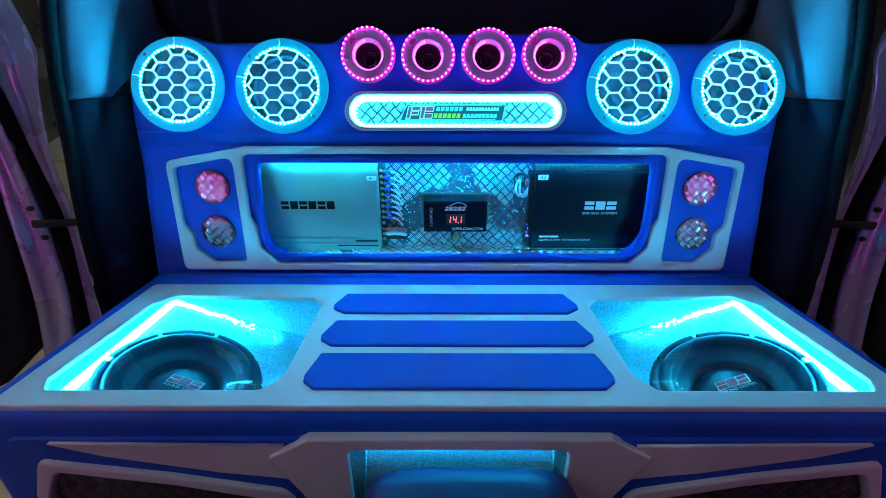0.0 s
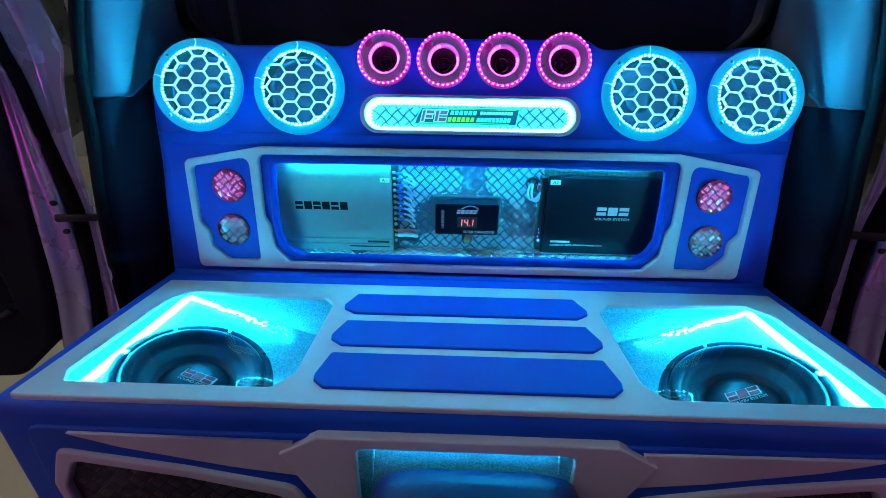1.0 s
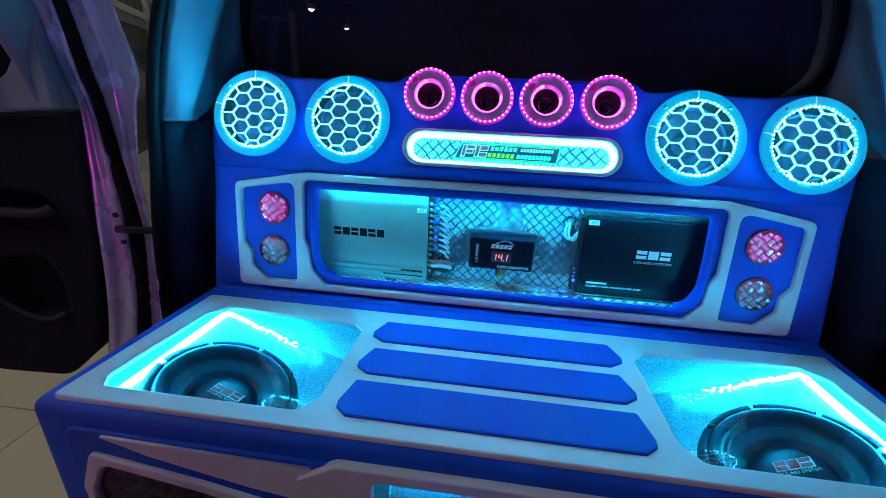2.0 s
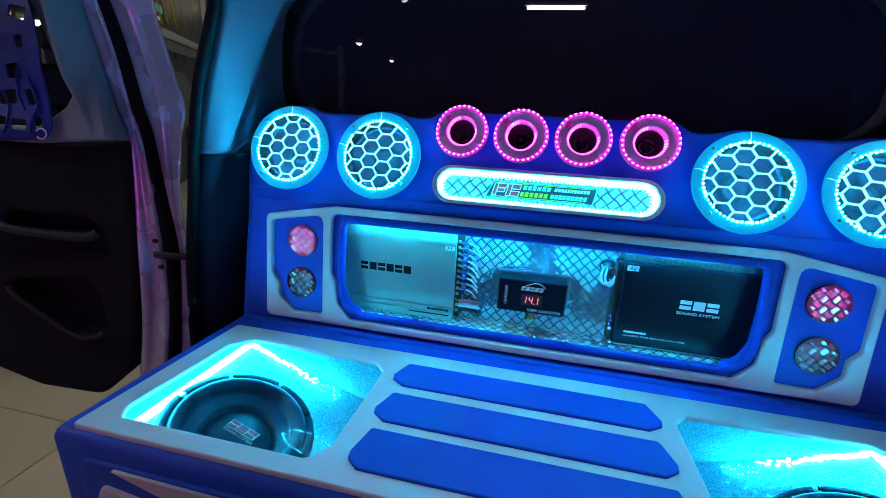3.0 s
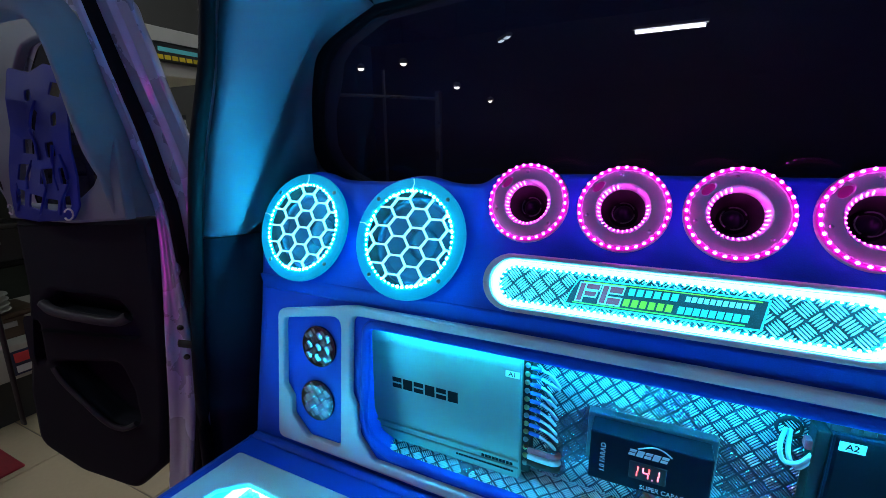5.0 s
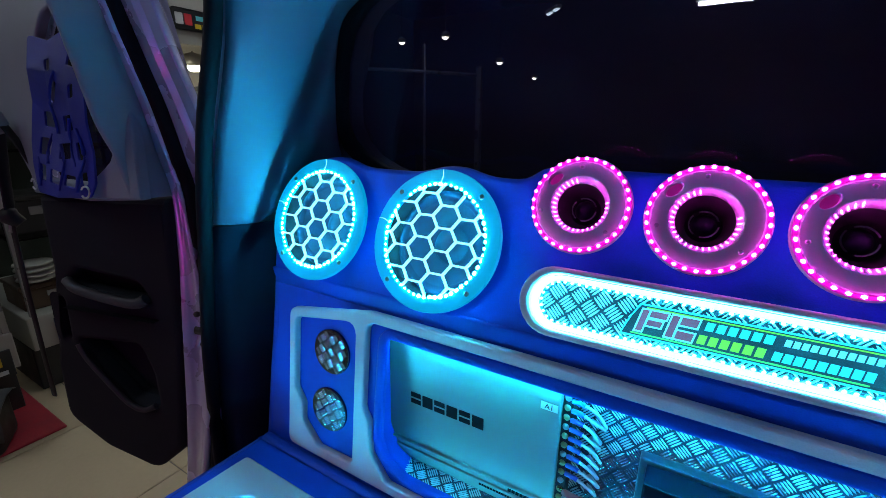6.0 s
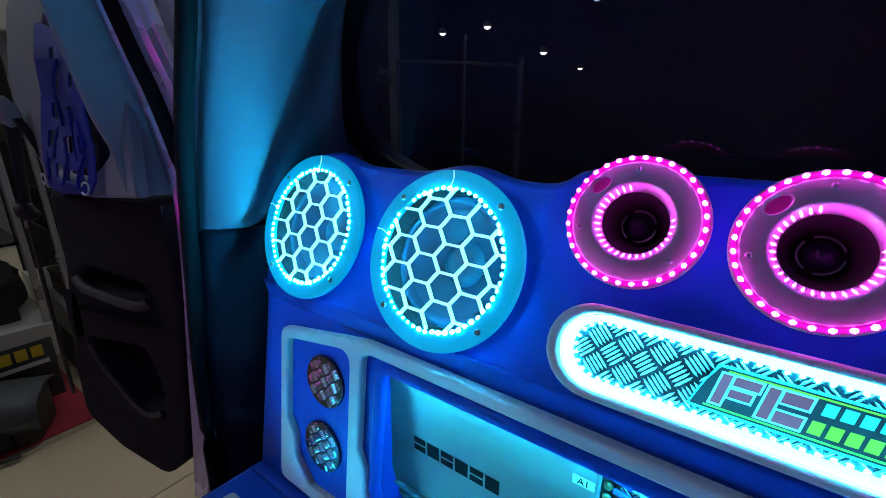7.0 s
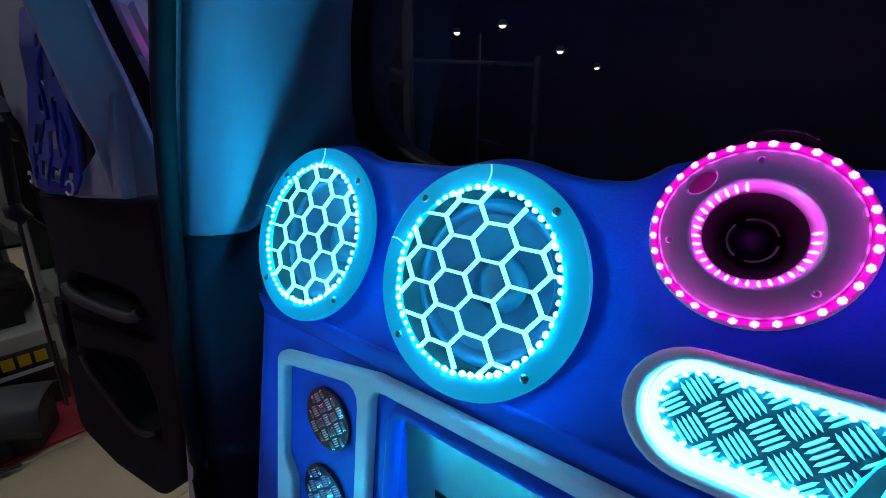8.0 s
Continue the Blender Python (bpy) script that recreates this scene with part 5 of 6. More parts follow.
def build_console():
    t = thing("audio_console", Matrix(), "blue and pale grey leatherette speaker console with glazed wells", "speaker box")
    outline = rounded([(-0.668, 0.386), (0.668, 0.386), (0.640, 0.781), (-0.640, 0.781)], [0.02, 0.02, 0.008, 0.008], 5)
    body = part("body", sheet(outline, [WELL, flip(WELL)], 0.385, 0.018, -0.385, 5), BLUE, t, "blue leatherette box")
    body.matrix_basis = TOPM
    topo = rounded([(-0.634, 0.398), (0.634, 0.398), (0.603, 0.724), (-0.603, 0.724)], 0.008)
    top = part("top_panel", sheet(topo, [GLASS_CUT, flip(GLASS_CUT)], 0.008, 0.003), WHITE, t, "pale grey leatherette top")
    top.matrix_basis = TOPM
    part("back_roll", tube([(x, 0.774, 0.9935) for x in np.linspace(-0.624, 0.624, 9)], 0.0118, 12), BLUE, t, "rolled blue back edge")
    for y0, y1, wf, wb in ((0.616, 0.683, 0.200, 0.207), (0.524, 0.594, 0.202, 0.208), (0.428, 0.506, 0.204, 0.212)):
        h = y1 - y0
        pad = rounded([(-wf, y0), (wf, y0), (0.222, y0 + 0.015), (0.224, y0 + 0.028), (wb, y1), (-wb, y1), (-0.224, y0 + 0.028), (-0.222, y0 + 0.015)], 0.006)
        p = part("inlay_pad", sheet(pad, [], 0.006, 0.003, 0.006), BLUE, t, "blue leatherette inlay")
        p.matrix_basis = TOPM
    for s in (-1, 1):
        cut = GLASS_CUT if s < 0 else flip(GLASS_CUT)
        g = part("glass", sheet(shrunk(cut, -0.012), [], 0.004, 0.0005, -0.006), CLEAR, t, "clear acrylic window")
        g.matrix_basis = TOPM
        g.visible_shadow = False
        well = WELL if s < 0 else flip(WELL)
        inner = shrunk(well, 0.003)
        w = part("well_wall", sheet(shrunk(well, 0.0004), [inner], 0.19, 0.0, -0.195), FLAKE, t, "glittering vinyl well walls")
        w.matrix_basis = TOPM
        # sloping board with a round hole for the driver
        bm = bmesh.new()
        ring_in, ring_out, n = [], [], 64
        lo, hi = Vector((-0.6105, 0.4255)), Vector((-0.2335, 0.7105))
        for i in range(n):
            a = 2 * math.pi * (i + 0.5) / n
            d = Vector((math.cos(a), math.sin(a)))
            c = Vector((SUB_AT.x + 0.006, SUB_AT.y))
            q = c + Vector((d.x * 0.106, d.y * 0.112))
            k = min(((hi.x if d.x > 0 else lo.x) - c.x) / d.x if abs(d.x) > 1e-6 else 9, ((hi.y if d.y > 0 else lo.y) - c.y) / d.y if abs(d.y) > 1e-6 else 9)
            e = c + d * k
            ring_in.append(bm.verts.new((-s * q.x, q.y, board_z(q.x))))
            ring_out.append(bm.verts.new((-s * e.x, e.y, board_z(e.x))))
        for i in range(n):
            j = (i + 1) % n
            bm.faces.new((ring_in[i], ring_in[j], ring_out[j], ring_out[i]))
        for cx, cy in ((lo.x, lo.y), (hi.x, lo.y), (lo.x, hi.y), (hi.x, hi.y)):
            near = sorted(ring_out, key=lambda v: (v.co.x + s * cx) ** 2 + (v.co.y - cy) ** 2)[:2]
            bm.faces.new((near[0], near[1], bm.verts.new((-s * cx, cy, board_z(cx)))))
        part("driver_board", bm, FLAKE, t, "glittering vinyl board")
        # light strip on the outer wall; back beads also stand for glow scattered on glitter
        a, b = (-0.571, 0.432), (-0.556, 0.702)
        path = [(-s * (a[0] + (b[0] - a[0]) * k / 20), a[1] + (b[1] - a[1]) * k / 20, board_z(a[0] + (b[0] - a[0]) * k / 20, 0.0066)) for k in range(21)]
        part("led_strip", tube(path, 0.0068, 6), LED_STRIP, t, "glowing cyan light strip")
        rng = random.Random(21 + s)
        spots = []
        for k in range(64):
            q = k / 63
            x = -0.553 + 0.200 * q + rng.uniform(-0.002, 0.002)
            y = 0.703 - 0.006 * q - rng.uniform(0, 0.004 + 0.030 * q * q)
            spots.append(Matrix.Translation((-s * x, y, board_z(x, 0.004))) @ Matrix.Scale(max(0.22, (1.15 - 0.85 * q) * rng.uniform(0.75, 1.1) - (0.25 if q > 0.75 else 0.0)), 4))
        beads("led", WELL_LED_GLINT, spots, t)
    # front of the box
    FR = Matrix.Translation((0, 0.386, 0))
    def front(name, bm, mat, label="", parent=None):
        o = part(name, bm, mat, t, label)
        o.matrix_basis = FR
        return o
    emblem = mirrored(rounded([(-0.001, 0.70), (-0.135, 0.70), (-0.213, 0.852), (-0.258, 0.941), (-0.201, 0.975), (-0.001, 0.976)], [0, 0.01, 0.004, 0.006, 0.006, 0]))
    port = rounded([(-0.150, 0.80), (0.146, 0.80), (0.146, 0.956), (-0.150, 0.956)], 0.014)
    hole = rounded([(-0.556, 0.908), (-0.40, 0.882), (-0.268, 0.85), (-0.212, 0.76), (-0.580, 0.76), (-0.583, 0.855)], [0.016, 0.03, 0.02, 0.01, 0.01, 0.02])
    fascia = rounded([(-0.628, 0.63), (0.628, 0.63), (0.612, 0.967), (-0.612, 0.967)], [0.01, 0.01, 0.022, 0.022])
    front("front_panel", sheet(fascia, [shrunk(hole, -0.003), flip(shrunk(hole, -0.003)), shrunk(port, -0.003)], 0.005, 0.004), BLUE, "blue leatherette front panel with round corners")
    front("emblem", sheet(emblem, [port], 0.014, 0.003), WHITE, "pale grey leatherette front centre")
    front("port_back", sheet(shrunk(port, -0.004), [], 0.001, 0.0, 0.0006), FLAKE, "glittering vinyl recess")
    front("led_strip", box(bmesh.new(), (-0.132, -0.0042, 0.9525), (0.128, -0.0018, 0.9548)), LED_PORT, "glowing cyan light strip")
    for s in (-1, 1):
        front("port_fold", tube([(s * 0.126, -0.0022, 0.955), (s * 0.133, -0.0026, 0.88), (s * 0.141, -0.0022, 0.80)], 0.0014, 6), FLAKE, "folded edge of the glittering lining")
    g = front("port_window", sheet(shrunk(port, 0.001), [], 0.003, 0.0005, 0.005), CLEAR, "clear acrylic window")
    g.visible_shadow = False
    for s in (-1, 1):
        blade = [Vector(p) for p in ((-0.549, 0.9625), (-0.236, 0.959), (-0.25, 0.93), (-0.226, 0.893), (-0.33, 0.907), (-0.48, 0.938), (-0.54, 0.957), (-0.551, 0.961))]
        if s > 0:
            blade = flip(blade)
        front("blade", sheet(blade, [], 0.0095, 0.0015), WHITE, "pale grey leatherette blade")
        bez = rounded([(-0.575, 0.930), (-0.40, 0.903), (-0.245, 0.870), (-0.185, 0.745), (-0.598, 0.745), (-0.603, 0.86)], [0.016, 0.03, 0.03, 0.01, 0.01, 0.02])
        hole = rounded([(-0.556, 0.908), (-0.40, 0.882), (-0.268, 0.85), (-0.212, 0.76), (-0.580, 0.76), (-0.583, 0.855)], [0.016, 0.03, 0.02, 0.01, 0.01, 0.02])
        if s > 0:
            bez, hole = flip(bez), flip(hole)
        front("grille_bezel", sheet(bez, [hole], 0.012, 0.005), WHITE, "pale grey bezel")
        pl = front("grille_plate", sheet(shrunk(hole, -0.004), [], 0.001, 0.0, 0.0008), GRILLE_DARK, "dark tread-plate grille")
        bm = tread_bars(lambda x, z: 0.235 < abs(x) < 0.572 and 0.77 < z < 0.897 - 0.16 * max(0, 0.56 - abs(x)), 0.2, 0.08, -0.0018, 0.0200, s * 0.40, 0.83)
        tagged(part("tread", bm, PLATE, pl), kind="stuff")
    return t


build_console()


def build_sub(s):
    ex = Vector((1, 0, -s * TILT_X)).normalized()
    n = Vector((0, 1, 0)).cross(ex) * -1
    c = Vector((-s * SUB_AT.x, SUB_AT.y, SUB_AT.z))
    y = -n
    z = ex.cross(y)
    m = Matrix(((ex.x, y.x, z.x, c.x), (ex.y, y.y, z.y, c.y), (ex.z, y.z, z.z, c.z), (0, 0, 0, 1)))
    t = thing("subwoofer", m, "large black subwoofer tilted in a glittering well under clear acrylic", "subwoofer", "subwoofers")
    part("basket", turned([(0.1235, 0.020), (0.1235, 0.012), (0.1178, 0.009), (0.1005, 0.009), (0.1005, 0.06)], 72), MATT_BLACK, t, "pressed black steel basket")
    for k in range(8):
        a0, a1 = 2 * math.pi * (k + 0.05) / 8, 2 * math.pi * (k + 0.95) / 8
        rows = []
        for a in np.linspace(a0, a1, 10):
            rows.append([(r * math.cos(a), q, r * math.sin(a)) for r, q in ((0.1205, 0.012), (0.1205, 0.003), (0.1175, 0.0), (0.109, 0.0), (0.1065, 0.003), (0.1065, 0.010))])
        part("gasket", loft(rows), SURROUND, t, "thick rubber gasket segment")
    part("surround", turned([(0.108, 0.008), (0.106, -0.001), (0.102, -0.005), (0.098, -0.0065), (0.092, -0.005), (0.087, -0.001), (0.084, 0.006)], 72), SURROUND, t, "wide rubber roll surround")
    part("cone", turned([(0.0845, 0.005), (0.082, 0.010), (0.078, 0.0135), (0.0765, 0.0128), (0.073, 0.0175), (0.0715, 0.0168), (0.068, 0.0210), (0.0665, 0.0203), (0.062, 0.026), (0.055, 0.033)], 72), CONE, t, "ribbed black cone")
    part("dust_cap", turned([(0.056, 0.034), (0.052, 0.027), (0.040, 0.0205), (0.022, 0.017), (0, 0.016)], 56), SURROUND, t, "domed dust cap")
    tip = Matrix.Translation((0.004, 0.0165, 0.006)) @ Matrix.Rotation(radians(s * -4), 4, "Y")
    lettering_blocks("mark_edge", 3, 0.054, 0.0175, tip @ Matrix.Translation((0, 0.0002, 0)), PRINT_WHITE, t, 0.15, False, 0.0015, 0.05)
    lettering_blocks("mark", 3, 0.051, 0.0145, tip @ Matrix.Translation((0, -0.0012, 0)), PRINT_RED, t, 0.15, True, 0.001, 0.14)
    writing("mark_line", "SOUND SYSTEM", 0.007, tip @ at_face(0, -0.0018, -0.0145), PRINT_WHITE, t, 0.056)
    return t


for s in (-1, 1):
    build_sub(s)


def build_armrest():
    t = thing("armrest_console", Matrix(), "navy leatherette padded armrest standing before the speaker box", "armrest")
    bm = bmesh.new()
    rows = []
    for y, k in ((0.371, 0.90), (0.364, 0.97), (0.34, 1.0), (0.24, 1.0), (0.12, 0.99), (0.05, 0.94)):
        row = []
        for i in range(25):
            a = math.pi * i / 24
            ca, sa = math.cos(a), math.sin(a)
            row.append((0.015 - 0.145 * k * math.copysign(abs(ca) ** 0.42, ca), y, 0.838 + 0.098 * k * abs(sa) ** 0.42 - (0.01 if y < 0.2 else 0)))
        rows.append(row)
    part("pad", loft(rows, (0, 0, -0.01)), NAVY, t, "padded navy top")
    part("base", box(bmesh.new(), (-0.115, 0.06, 0.62), (0.145, 0.365, 0.84), 0.02), TRIM_BLACK, t, "black plastic base")


build_armrest()


# ---------------------------------------------------------------- the showroom beside the truck
def build_display(m, label, sign):
    t = thing("display_cabinet", m, label, "display cabinet", "showroom cabinets")
    part("base", box(bmesh.new(), (-0.55, -0.45, 0.0), (0.26, 0.11, 0.215), 0.006), SHOP_DARK, t, "dark base")
    part("plinth", box(bmesh.new(), (-0.55, -0.45, 0.215), (0.30, 0.126, 0.375), 0.006), SHOP_WHITE, t, "white plinth")
    part("back_panel", box(bmesh.new(), (-0.54, -0.44, 0.375), (-0.525, 0.115, 1.53)), CABINET_BACK, t, "dim green-grey back panel")
    for z in (0.72, 1.10):
        part("shelf", box(bmesh.new(), (-0.52, -0.42, z), (0.27, 0.11, z + 0.012), 0.002), SHOP_GLASS, t, "glass shelf")
    for x, y in ((-0.53, -0.43), (0.27, -0.43), (-0.53, 0.10), (0.27, 0.10)):
        part("post", box(bmesh.new(), (x, y, 0.375), (x + 0.022, y + 0.022, 1.53), 0.002), ALU, t)
    part("canopy", box(bmesh.new(), (-0.55, -0.45, 1.53), (0.35, 0.13, 1.75), 0.006), SHOP_WHITE, t, "white canopy")
    if sign == "yellow":
        p = part("name_board", box(bmesh.new(), (0.302, -0.34, 0.192), (0.312, 0.104, 0.312), 0.004), SHOP_DARK, t, "dark sign with yellow lettering bars")
        for k in range(7):
            part("line", box(bmesh.new(), (0.313, -0.27 + k * 0.05, 0.245), (0.316, -0.232 + k * 0.05, 0.295), 0.002), PRINT_YELLOW, p)
        part("line", box(bmesh.new(), (0.313, -0.10, 0.207), (0.316, 0.08, 0.225)), PRINT_WHITE, p)
    else:
        p = part("name_board", box(bmesh.new(), (0.302, -0.36, 0.235), (0.310, -0.16, 0.350), 0.004), SHOP_BLUE, t, "dark blue sign with a red block")
        part("line", box(bmesh.new(), (0.311, -0.345, 0.295), (0.314, -0.18, 0.340), 0.002), PRINT_RED, p)
        part("line", box(bmesh.new(), (0.311, -0.345, 0.247), (0.314, -0.20, 0.280), 0.002), PRINT_WHITE, p)
    return t


FIRST_CABINET, SECOND_CABINET = Matrix.Translation((-2.75, 0.75, GROUND)), Matrix.Translation((-2.85, 1.40, GROUND))
build_display(FIRST_CABINET, "white showroom display cabinet with glass shelves and goods", "yellow")
build_display(SECOND_CABINET, "white showroom display cabinet with a red and blue sign", "red")


def build_goods():
    """Goods on the cabinet shelves: cases, boxes and stacked plates."""
    for m, x, y, z, size, material, label in ((FIRST_CABINET, 0.05, -0.10, 0.375, (0.14, 0.15, 0.16), BAG, "dark case standing in the glass cabinet"), (FIRST_CABINET, -0.25, -0.28, 0.375, (0.16, 0.12, 0.22), CASE_BROWN, "brown case standing in the glass cabinet"),
                                              (FIRST_CABINET, 0.02, -0.12, 0.732, (0.12, 0.13, 0.10), FLAP, "grey box on a glass shelf"), (FIRST_CABINET, -0.20, -0.05, 0.732, (0.10, 0.11, 0.17), CASE_BROWN, "brown box on a glass shelf"), (FIRST_CABINET, -0.05, -0.20, 1.112, (0.12, 0.15, 0.12), BAG, "dark box on a glass shelf"),
                                              (SECOND_CABINET, 0.08, -0.30, 0.375, (0.12, 0.12, 0.10), CASE_BROWN, "brown carton standing in the glass cabinet"), (SECOND_CABINET, 0.05, -0.28, 0.732, (0.13, 0.13, 0.15), BAG, "dark case on a glass shelf")):
        g = thing("goods_box", m @ Matrix.Translation((x, y, z)), label, "boxed goods")
        part("body", box(bmesh.new(), (-size[0], -size[1], 0), (size[0], size[1], size[2]), 0.008), material, g)
        part("lid", box(bmesh.new(), (-size[0] - 0.004, -size[1] - 0.004, size[2]), (size[0] + 0.004, size[1] + 0.004, size[2] + 0.022), 0.006), material, g)
        part("latch", box(bmesh.new(), (size[0], -0.03, size[2] * 0.55), (size[0] + 0.008, 0.03, size[2] * 0.8), 0.002), ALU, g, "bright latch")
    for k, (y, r) in enumerate(((-0.34, 0.075), (-0.19, 0.065))):
        g = thing("plate_stack", SECOND_CABINET @ Matrix.Translation((0.16, y, 0.497 if k == 0 else 0.375)), "stack of pale round covers in the glass cabinet", "covers")
        for i in range(4):
            part("cover", turned([(0, 0.0), (r * 0.6, 0.004), (r, 0.016), (r * 0.97, 0.022), (0, 0.026)], 28), SHOP_WHITE, g).matrix_basis = pose(0, 0, 0.002 + 0.024 * i, 90)


build_goods()


def lump(name, label, category, at, size, material, seed):
    rng = random.Random(seed)
    bm = bmesh.new()
    bmesh.ops.create_icosphere(bm, subdivisions=4, radius=1)
    off = Vector((rng.uniform(0, 9), rng.uniform(0, 9), rng.uniform(0, 9)))
    for v in bm.verts:
        c = v.co.copy()
        q = Vector([math.copysign(abs(k) ** 0.6, k) for k in c])
        q *= 1 + 0.16 * noise.noise(c * 1.7 + off) + 0.06 * noise.noise(c * 5 + off)
        v.co = Vector((q.x * size[0], q.y * size[1], max(0, q.z * 0.5 + 0.5) * size[2]))
    t = thing(name, Matrix.Translation(at), label, category)
    part("body", bm, material, t, smooth=True)
    part("strap", tube(spline([(-size[0] * 0.6, 0, size[2] * 0.75), (-size[0] * 0.3, -0.02, size[2] * 1.08), (size[0] * 0.3, -0.02, size[2] * 1.06), (size[0] * 0.6, 0, size[2] * 0.7)], 6), 0.012, 8, 0.5), BELT, t)
    return t


tagged(part("floor_mat", box(bmesh.new(), (-3.0, 0.05, GROUND), (-2.18, 0.90, GROUND + 0.012), 0.006), RED_MAT, None), "red mat on the tiled floor under the bags", "mat")
lump("tool_bag", "crumpled black canvas bag on the red mat", "bag", (-2.56, 0.36, GROUND + 0.012), (0.15, 0.13, 0.2), BAG, 1)


def flap_bag(m):
    t = thing("shoulder_bag", m, "black canvas shoulder bag with a grey nylon flap", "bag")
    part("body", box(bmesh.new(), (-0.17, -0.10, 0.0), (0.17, 0.10, 0.20), 0.035, 4), BAG, t, smooth=True)
    rows = []
    for k, (y, z) in enumerate(((0.10, 0.185), (0.06, 0.213), (0.0, 0.222), (-0.08, 0.212), (-0.112, 0.185), (-0.125, 0.13), (-0.118, 0.085))):
        rows.append([(x * (1 + 0.02 * math.sin(3 * k)), y - 0.006 * math.sin(9 * x + k), z + 0.010 * math.sin(14 * x + k) - 0.03 * abs(x) * (k > 3)) for x in np.linspace(-0.19, 0.19, 13)])
    part("flap", loft(rows, (0, 0, -0.006)), FLAP, t, "grey nylon flap", True)
    part("pocket", box(bmesh.new(), (-0.11, -0.125, 0.015), (0.09, -0.095, 0.10), 0.012, 2), BAG, t, smooth=True)
    part("strap", tube(spline([(-0.17, 0, 0.17), (-0.24, -0.02, 0.10), (-0.22, -0.10, 0.01), (-0.05, -0.19, 0.008), (0.12, -0.15, 0.008)], 6), 0.012, 8, 0.4), BELT, t)


flap_bag(Matrix.Translation((-2.31, 0.60, GROUND + 0.012)) @ Matrix.Rotation(radians(62), 4, "Z"))
lump("hand_bag", "black bag on the display cabinet plinth", "bag", (-2.62, 0.55, GROUND + 0.377), (0.12, 0.1, 0.2), BAG, 4)
lump("hand_bag", "dark green bag on the display cabinet plinth", "bag", (-2.78, 0.76, GROUND + 0.377), (0.13, 0.1, 0.22), BAG, 5)


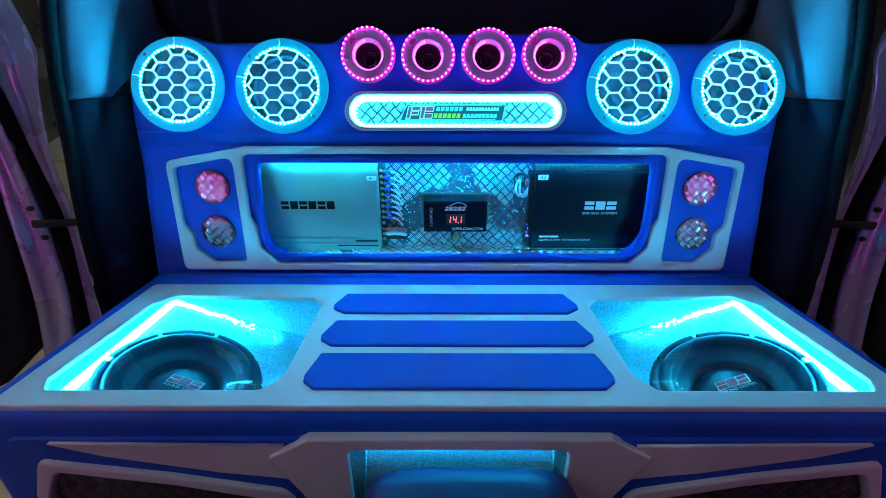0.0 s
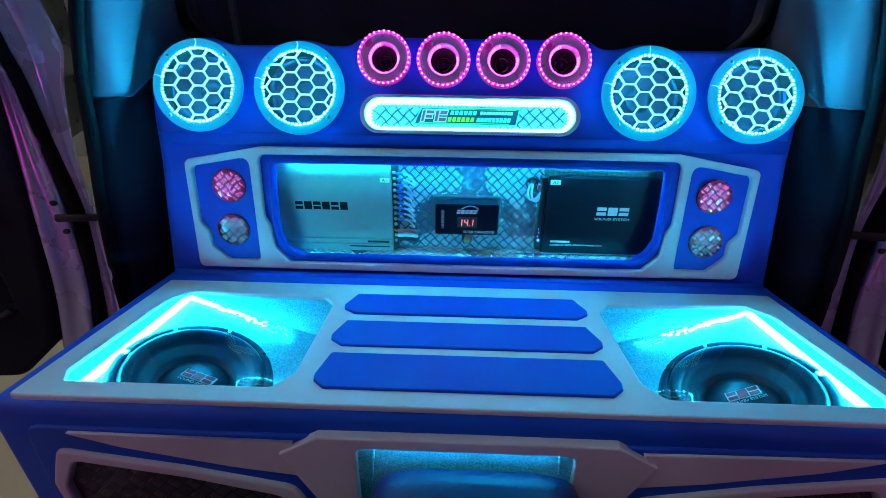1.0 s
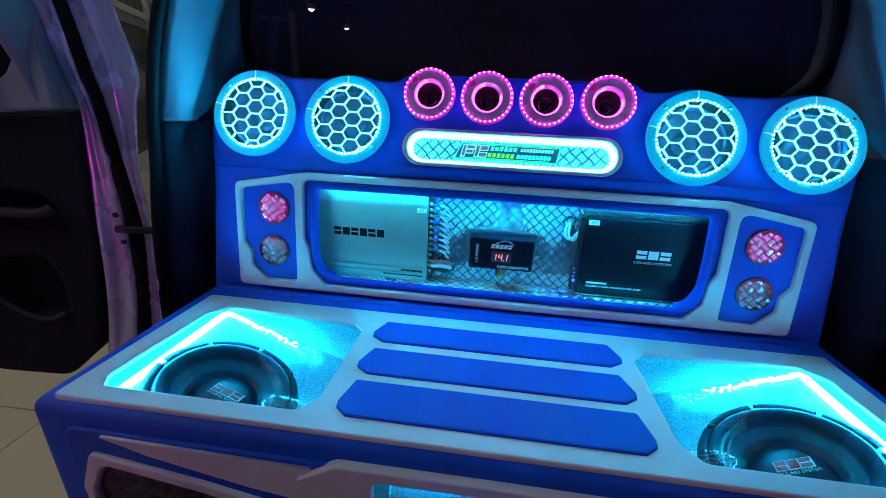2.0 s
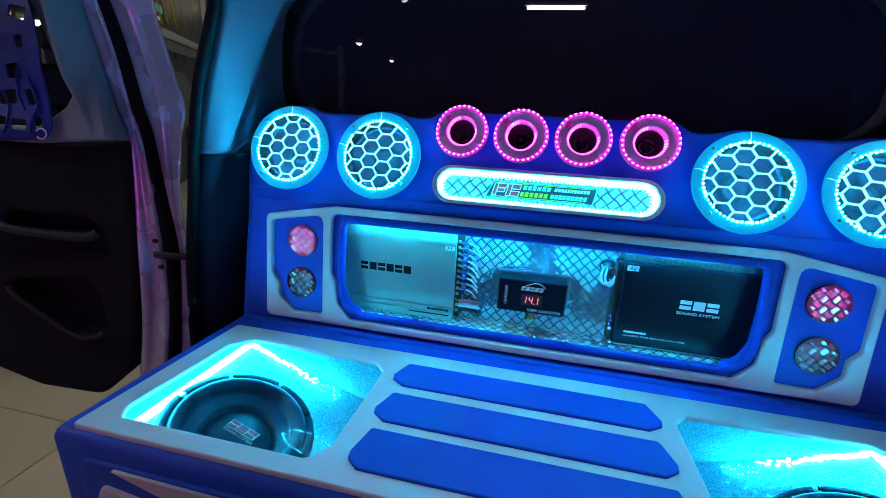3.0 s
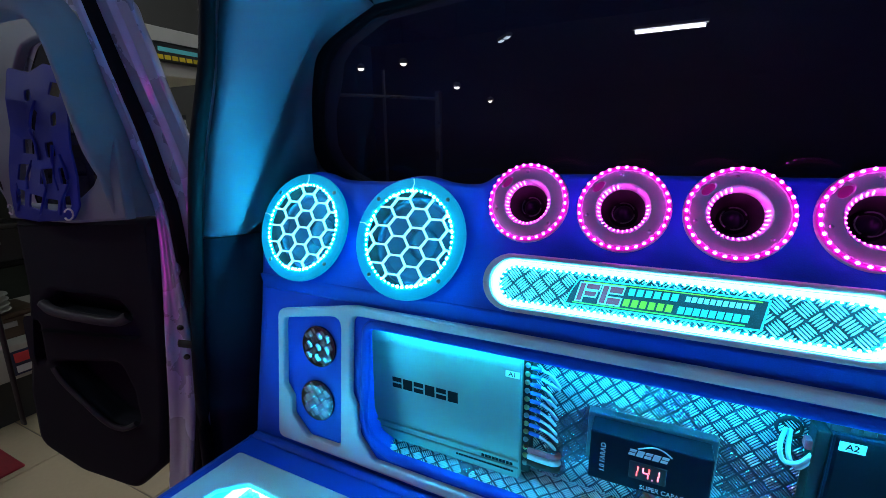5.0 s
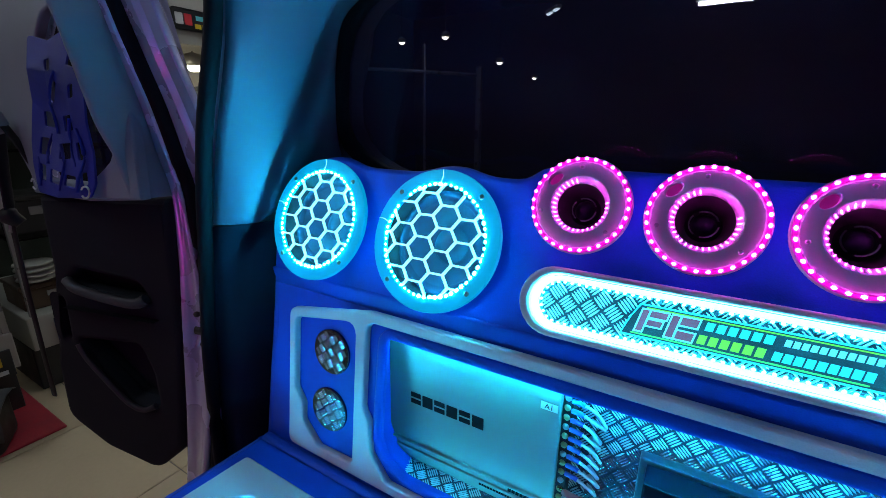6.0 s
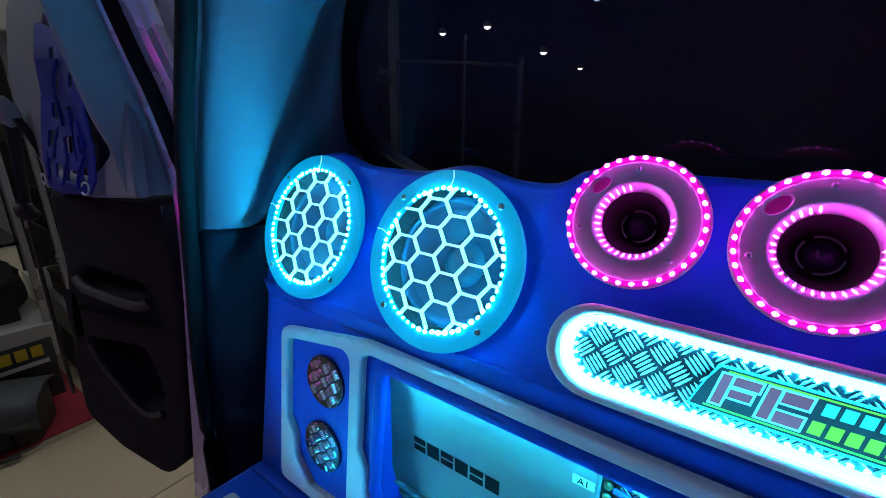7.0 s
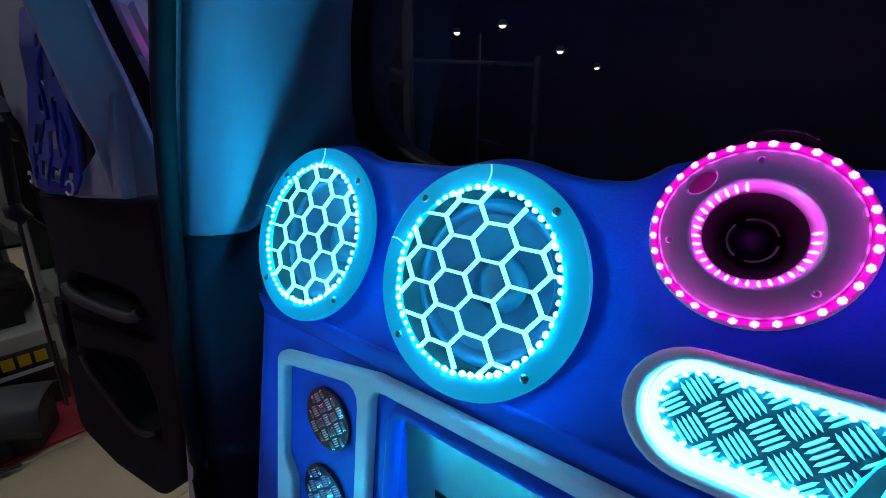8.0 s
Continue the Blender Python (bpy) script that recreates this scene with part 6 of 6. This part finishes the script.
def build_signs():
    t = thing("wall_sign", Matrix.Translation((-2.75, 2.95, GROUND)) @ Matrix.Rotation(radians(117.8), 4, "Z"), "dark film sign with white lettering bars over a grey poster", "sign")
    part("board", box(bmesh.new(), (-0.9, 0, 1.63), (1.1, 0.03, 2.45), 0.004), SHOP_DARK, t, "dark board")
    part("rail", box(bmesh.new(), (-0.92, -0.02, 1.575), (1.12, 0.03, 1.63), 0.006), SHOP_WHITE, t, "white rail")
    part("rail", box(bmesh.new(), (-0.92, -0.012, 1.50), (1.12, 0.03, 1.570), 0.004), SHOP_GREY, t, "grey lower rail")
    part("poster", box(bmesh.new(), (-0.9, 0.004, 0.55), (1.1, 0.03, 1.50), 0.004), POSTER, t, "grey poster")
    part("poster_shape", sheet(rounded([(-0.75, 0.95), (0.9, 0.95), (0.9, 1.12), (0.55, 1.18), (0.25, 1.36), (-0.35, 1.36), (-0.62, 1.18), (-0.75, 1.12)], 0.06), [], 0.002, 0.0, -0.003), SHOP_GREY, t, "pale car-shaped print")
    for x in (-0.88, 1.04):
        part("post", box(bmesh.new(), (x, 0.0, 0.0), (x + 0.04, 0.03, 0.55), 0.004), ALU, t)
    for k in range(5):
        x = -0.87 + 0.122 * k
        part("letter_bar", box(bmesh.new(), (x, -0.006, 1.725), (x + (0.05 if k == 3 else 0.096), 0.0, 1.83), 0.012), PRINT_WHITE, t)
    part("letter_bar", box(bmesh.new(), (-0.24, -0.006, 1.725), (-0.10, 0.0, 1.775), 0.008), PRINT_CYAN, t)
    for k in range(3):
        x = (-0.87, -0.63, -0.37)[k]
        part("line", box(bmesh.new(), (x, -0.005, 1.675), (x + 0.20, 0.0, 1.698), 0.003), PRINT_WHITE, t)
    for x in (-0.30, -0.16, 0.05):
        part("slash", tube([(x, -0.004, 2.1), (x + 0.16, -0.004, 1.66)], 0.006, 6), PRINT_YELLOW, t, "thin yellow slash")
    c = thing("display_cabinet", Matrix.Translation((-2.45, 1.85, GROUND)), "white showroom cabinet with warm lit shelves under a canopy", "display cabinet")
    part("back", box(bmesh.new(), (-0.5, -0.33, 0), (-0.45, 0.33, 1.60), 0.004), SHOP_WHITE, c)
    part("plinth", box(bmesh.new(), (-0.45, -0.33, 0), (0.0, 0.33, 0.36), 0.006), SHOP_WHITE, c, "white plinth")
    part("canopy", box(bmesh.new(), (-0.5, -0.33, 1.60), (0.05, 0.33, 1.84), 0.006), SHOP_WHITE, c, "white canopy")
    for z in (0.75, 1.10, 1.30):
        part("shelf", box(bmesh.new(), (-0.45, -0.32, z), (0.0, 0.32, z + 0.012), 0.002), SHOP_GLASS, c, "glass shelf")
    for y in (-0.33, 0.308):
        part("post", box(bmesh.new(), (-0.02, y, 0.36), (0.002, y + 0.022, 1.60), 0.002), BRASS, c, "warm bronze post")
    b = part("badge", box(bmesh.new(), (0.051, -0.13, 1.665), (0.06, 0.24, 1.765), 0.012, 3), SHOP_DARK, c, "dark badge with bars")
    for k in range(2):
        part("mark", box(bmesh.new(), (0.061, -0.115 + 0.045 * k, 1.690), (0.064, -0.078 + 0.045 * k, 1.742), 0.004), PRINT_RED if k else PRINT_WHITE, b)
    for k in range(6):
        part("line", box(bmesh.new(), (0.061, -0.02 + 0.04 * k, 1.680), (0.063, 0.012 + 0.04 * k, 1.702)), PRINT_YELLOW, b)
    part("line", box(bmesh.new(), (0.061, -0.01, 1.718), (0.063, 0.21, 1.740)), PRINT_CYAN, b)
    for y, w, h, label, mat in ((-0.12, 0.16, 0.13, "clear-fronted grey product box on a cabinet shelf", SHOP_GREY), (0.12, 0.14, 0.10, "small white product box on a cabinet shelf", SHOP_WHITE)):
        p = thing("product_box", Matrix.Translation((-2.62, 1.85 + y, GROUND + 1.312)), label, "product box")
        part("body", box(bmesh.new(), (-0.08, -w / 2, 0), (0.08, w / 2, h), 0.006), mat, p)
        part("lid", box(bmesh.new(), (-0.083, -w / 2 - 0.003, h - 0.025), (0.083, w / 2 + 0.003, h + 0.003), 0.004), SHOP_DARK, p, "dark lid")


build_signs()


def build_front_door(s):
    """A front door, swung open behind the viewer, with a lit ring round its speaker."""
    face = Vector((-s * 0.62, 0.78, 0)).normalized()
    m = Matrix(((face.y * -1, -face.x, 0, s * 1.15), (face.x, -face.y, 0, -0.36), (0, 0, 1, 0), (0, 0, 0, 1)))
    t = thing("front_door", m, "open pickup front door with a pink-lit speaker ring", "car door", "front doors")
    part("trim_panel", sheet(rounded([(-0.32, 0.62), (0.32, 0.62), (0.32, 1.29), (-0.32, 1.29)], 0.06), [circle(0, 1.10, 0.06)], 0.04, 0.012, -0.04), TRIM_BLACK, t, "black plastic trim panel")
    part("light_ring", sheet(circle(0, 1.10, 0.125), [circle(0, 1.10, 0.055)], 0.01, 0.003), DOOR_PINK, t, "pink glowing ring")
    part("cone", turned([(0.061, 0.0), (0.05, 0.01), (0.02, 0.02), (0, 0.018)], 40, 0, 1.10), CONE, t)


for s in (-1, 1):
    build_front_door(s)
